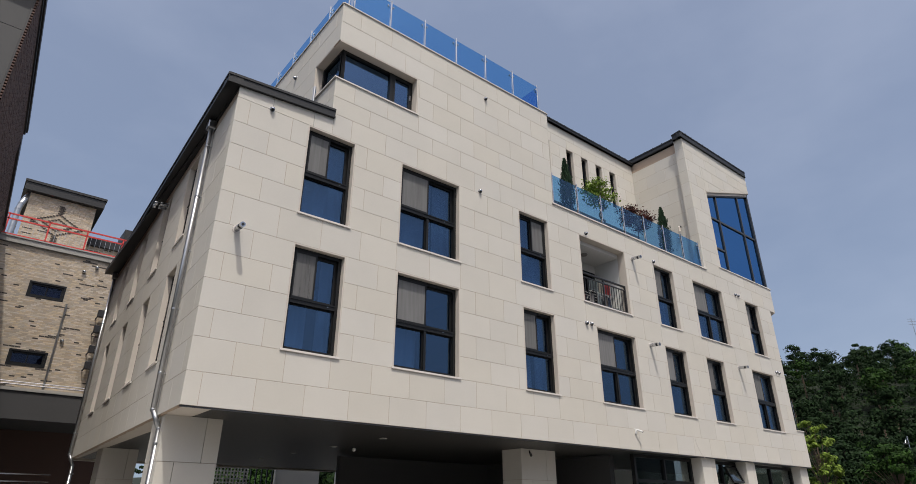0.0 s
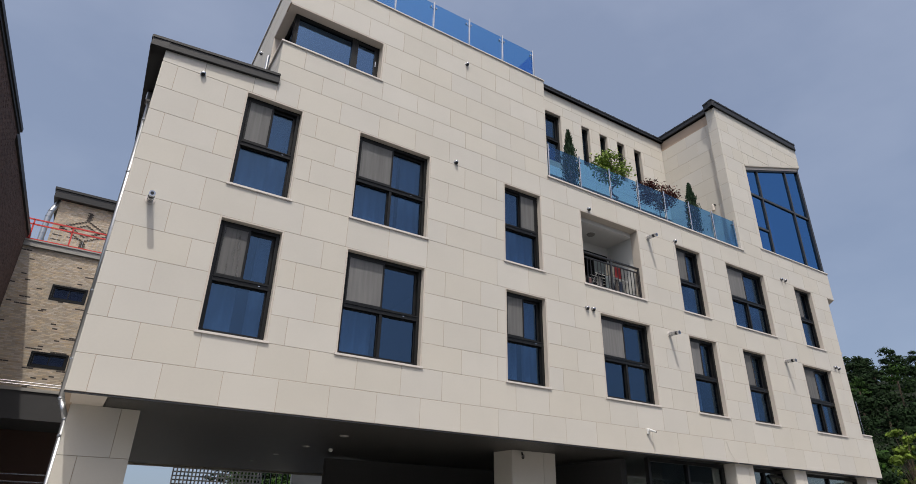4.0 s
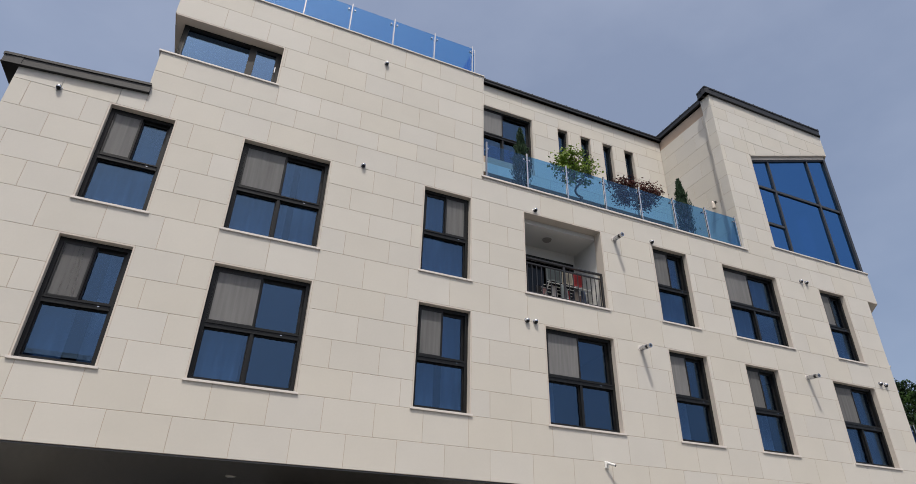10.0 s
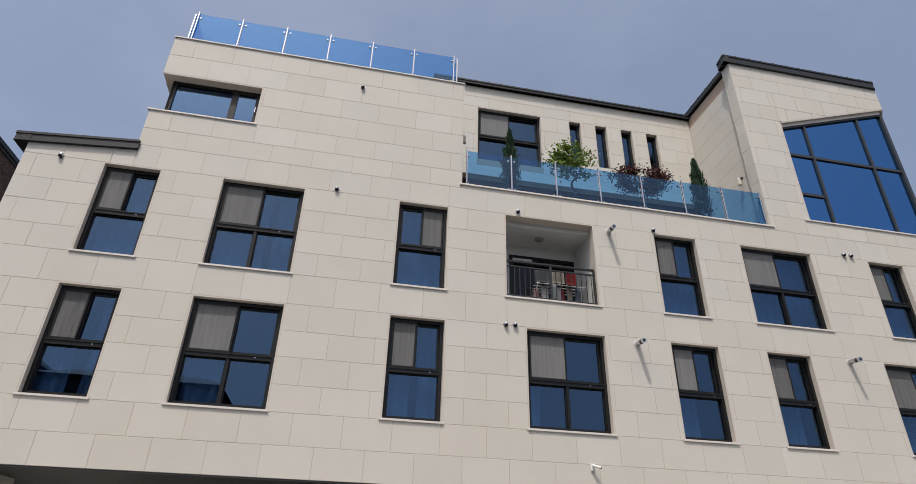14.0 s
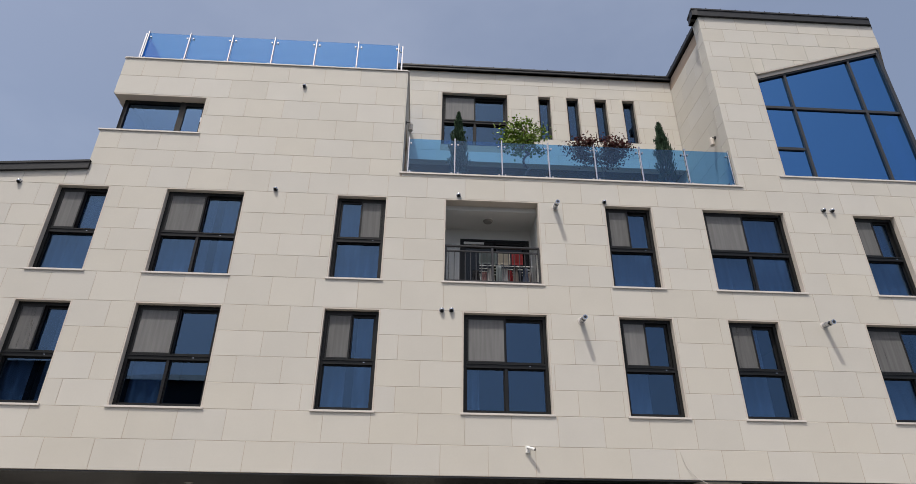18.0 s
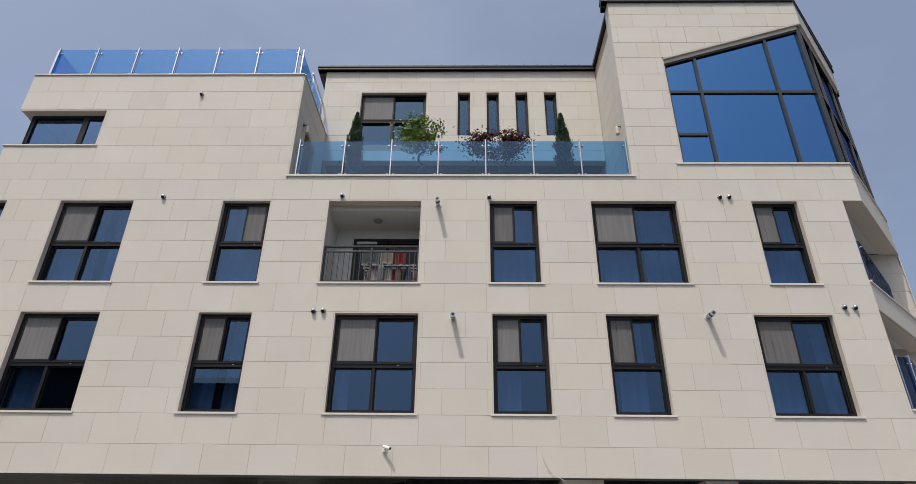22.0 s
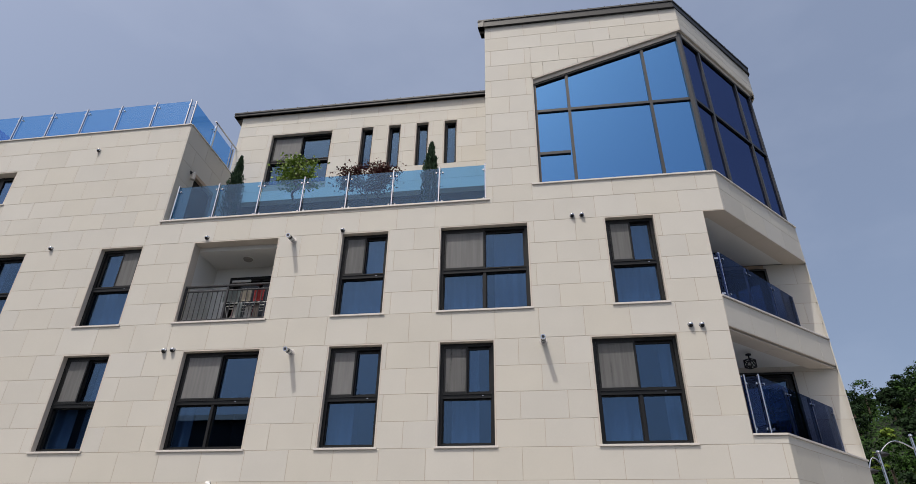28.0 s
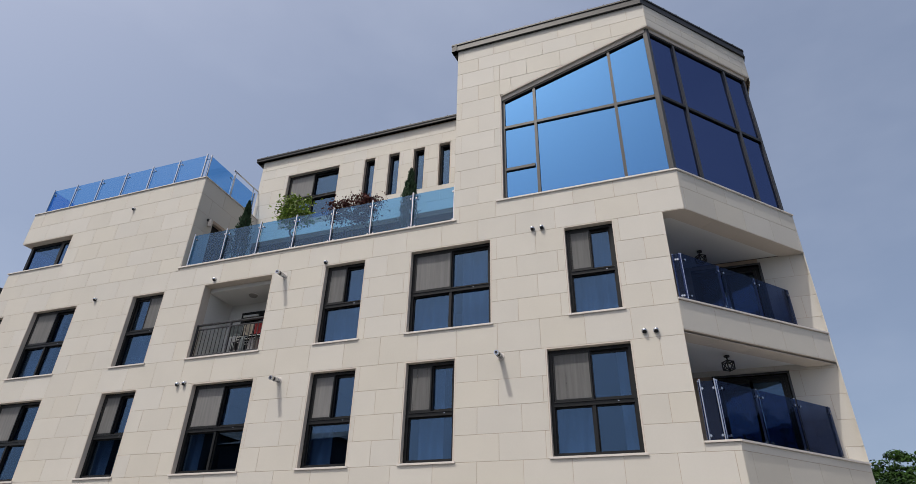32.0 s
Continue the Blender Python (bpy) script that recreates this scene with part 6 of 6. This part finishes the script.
def add_crown(kind, x, y, z, h, w, lumps, per):
    """A crown of leafy sprays of uneven size; leaves lie on each spray's skin and face away from its middle."""
    t = rr.uniform(0.22, 0.97, lumps)
    t[0] = 1.0
    an = rr.uniform(0, 6.3, lumps)
    q = w * np.sqrt(np.clip(1.1 - t, 0, 1)) * rr.uniform(0.35, 1.1, lumps)
    q[0] = 0
    c = np.stack([x + q * np.cos(an), y + q * np.sin(an), z + h * t], 1)
    s = w * rr.uniform(0.16, 0.44, lumps)
    d = rr.normal(size=(lumps, per, 3)) * (1, 1, 0.8) + (0, 0, 0.25)
    d /= np.linalg.norm(d, axis=2, keepdims=True)
    k = s[:, None, None] * rr.uniform(0.55, 1.25, (lumps, per, 1))
    pts[kind].append((c[:, None, :] + d * k * (1.15, 1.15, 0.6)).reshape(-1, 3))
    nrm[kind].append((d + (0, 0, 0.25)).reshape(-1, 3))


for az in range(0, 41):
    for ring_i in range(12):
        a = 2.0 + az * 2.3 + rr.uniform(-1.2, 1.2)
        r = 46 + ring_i * 6.5 + rr.uniform(-3, 3)
        if 40 < a < 56 and r < 100:
            continue
        x, y = CX + r * math.sin(radians(a)), CY + r * math.cos(radians(a))
        z = hill_z(r, a)
        h = rr.uniform(4.6, 7.4) if r < 100 else rr.uniform(3.2, 6.8)
        patch = math.sin(a * 0.31) + math.sin(r * 0.17 + a * 0.12)
        kind = "dark" if rr.uniform() < ((0.3 if a < 45 else 0.72) + 0.2 * patch + 0.1 * (r > 85)) else "mid"
        if 25 < a < 34 and 70 < r < 95 and rr.uniform() < 0.6:
            kind, h = "light", h * 0.4
        add_crown(kind, x, y, z - 0.4, h, h * rr.uniform(0.34, 0.52), 15, 88)
        box(trunks, x - 0.1, x + 0.1, y - 0.1, y + 0.1, z - 0.3, z + h * 0.6)
# undergrowth between the trunks
for lo_, hi_ in ((2.0, 40.0), (56.0, 96.0)):
    n_ = 52000
    a_, r_ = np.radians(rr.uniform(lo_, hi_, n_)), np.sqrt(rr.uniform(43.0 ** 2, 119.0 ** 2, n_))
    g_ = np.array([hill_z(p, math.degrees(q)) for p, q in zip(r_, a_)])
    pts["mid" if lo_ < 50 else "dark"].append(np.stack([CX + r_ * np.sin(a_), CY + r_ * np.cos(a_), g_ + 2.6 * rr.uniform(0, 1, n_) ** 2 + 0.5 * np.sin(r_ * 1.3) * np.sin(a_ * 90)], 1))
    nrm["mid" if lo_ < 50 else "dark"].append(np.stack([-0.6 * np.sin(a_), -0.6 * np.cos(a_), np.ones(n_)], 1))
wd = thing("hill_woods", "dense mixed green wood on the hillside", "wood", kind="stuff")
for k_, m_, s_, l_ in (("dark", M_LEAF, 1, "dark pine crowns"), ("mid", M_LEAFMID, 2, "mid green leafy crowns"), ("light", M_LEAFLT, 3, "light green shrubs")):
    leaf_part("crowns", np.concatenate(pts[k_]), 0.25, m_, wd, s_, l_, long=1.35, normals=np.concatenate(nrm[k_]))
part("trunks", trunks, M_BARK, wd)
am = thing("antenna_mast", "thin steel antenna mast on the wooded ridge", "antenna", at=(CX + 116 * math.sin(radians(76.5)), CY + 116 * math.cos(radians(76.5)), hill_z(116, 76.5)))
bm = bmesh.new()
tube(bm, (0, 0, 0), (0, 0, 9.6), 0.07, 0.05, 8)
part("mast", bm, M_GALV, am)
for z in (8.4, 9.0, 9.5):
    bm = bmesh.new()
    tube(bm, (-0.5, 0.5, z), (0.5, -0.5, z), 0.04, n=6)
    part("arm", bm, M_GALV, am)


def street_tree(at, h, w, material, label, seed, leaf=0.2, clumps=26, per=46):
    t = thing("street_tree", label, "tree", at=at)
    rr = random.Random(seed)
    bm = bmesh.new()
    top = Vector((0.2, 0.1, h * 0.5))
    tube(bm, (0, 0, -0.2), top, 0.16, 0.09, 9)
    P, Q = [], []
    for c in range(clumps):
        an, tt = rr.uniform(0, 6.3), rr.uniform(0.35, 1.0)
        q = w * math.sin(math.pi * min(1, (1.08 - tt) * 1.15)) * rr.uniform(0.35, 1.0)
        e = Vector((q * math.cos(an), q * math.sin(an), h * tt))
        s0 = Vector((0.2 * tt, 0.1 * tt, h * min(0.5, tt * 0.6)))
        tube(bm, s0, e, 0.05, 0.015, 6)
        s = w * rr.uniform(0.13, 0.24)
        for _ in range(per):
            d = Vector((rr.gauss(0, 1), rr.gauss(0, 1), rr.gauss(0.2, 0.8)))
            d.normalize()
            k = s * rr.uniform(0.6, 1.5)
            P.append((e.x + d.x * k, e.y + d.y * k, e.z + d.z * k * 0.6))
            Q.append((d.x, d.y, d.z + 0.3))
    part("trunk", bm, M_BARK, t)
    leaf_part("crown", P, leaf, material, t, seed, normals=Q)
    return t


street_tree((61.4, 13.6, 0), 9.9, 1.9, M_LEAFLT, "bright yellow-green young tree below the wood", 31, 0.17, 46, 70)
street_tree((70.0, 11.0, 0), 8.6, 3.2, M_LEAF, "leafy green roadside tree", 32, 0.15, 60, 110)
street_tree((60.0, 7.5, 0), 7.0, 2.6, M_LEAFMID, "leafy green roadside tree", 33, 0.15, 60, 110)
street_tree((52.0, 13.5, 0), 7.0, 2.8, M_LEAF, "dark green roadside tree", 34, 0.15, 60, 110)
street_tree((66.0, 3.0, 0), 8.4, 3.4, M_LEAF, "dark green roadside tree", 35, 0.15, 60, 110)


def lamp_post(at, h, label, arm):
    l = thing("street_lamp", label, "street lamp", at=at)
    bm = bmesh.new()
    tube(bm, (0, 0, 0), (0, 0, h), 0.07, 0.05, 12)
    bmesh.ops.create_uvsphere(bm, u_segments=10, v_segments=6, radius=0.09, matrix=Matrix.Translation((0, 0, h + 0.04)))
    part("pole", bm, M_STEEL, l, "pale metal pole")
    bm = bmesh.new()
    last = Vector((0, 0, h - 0.5))
    for i in range(1, 11):
        u = i / 10
        p = Vector((-arm * u, 0, h - 0.5 + 0.45 * math.sin(u * math.pi * 0.9) - 0.2 * u))
        tube(bm, last, p, 0.03, n=8)
        last = p
    part("arm", bm, M_STEEL, l)
    bm = bmesh.new()
    tube(bm, last, last - Vector((0, 0, 0.12)), 0.08, 0.3, 14)
    tube(bm, last - Vector((0, 0, 0.12)), last - Vector((0, 0, 0.2)), 0.3, 0.12, 14)
    part("lantern", bm, M_COPING, l, "dark bell lantern")
    return l


lamp_post((36.2, 15.6, 0), 8.0, "pale street lamp with a bell lantern", 1.3)
lamp_post((34.6, 15.2, 0), 7.3, "slim pale lamp pole beside the road", 0.5)
lamp_post((80.0, 11.6, 0), 9.5, "pale street lamp below the wood", 0.9)
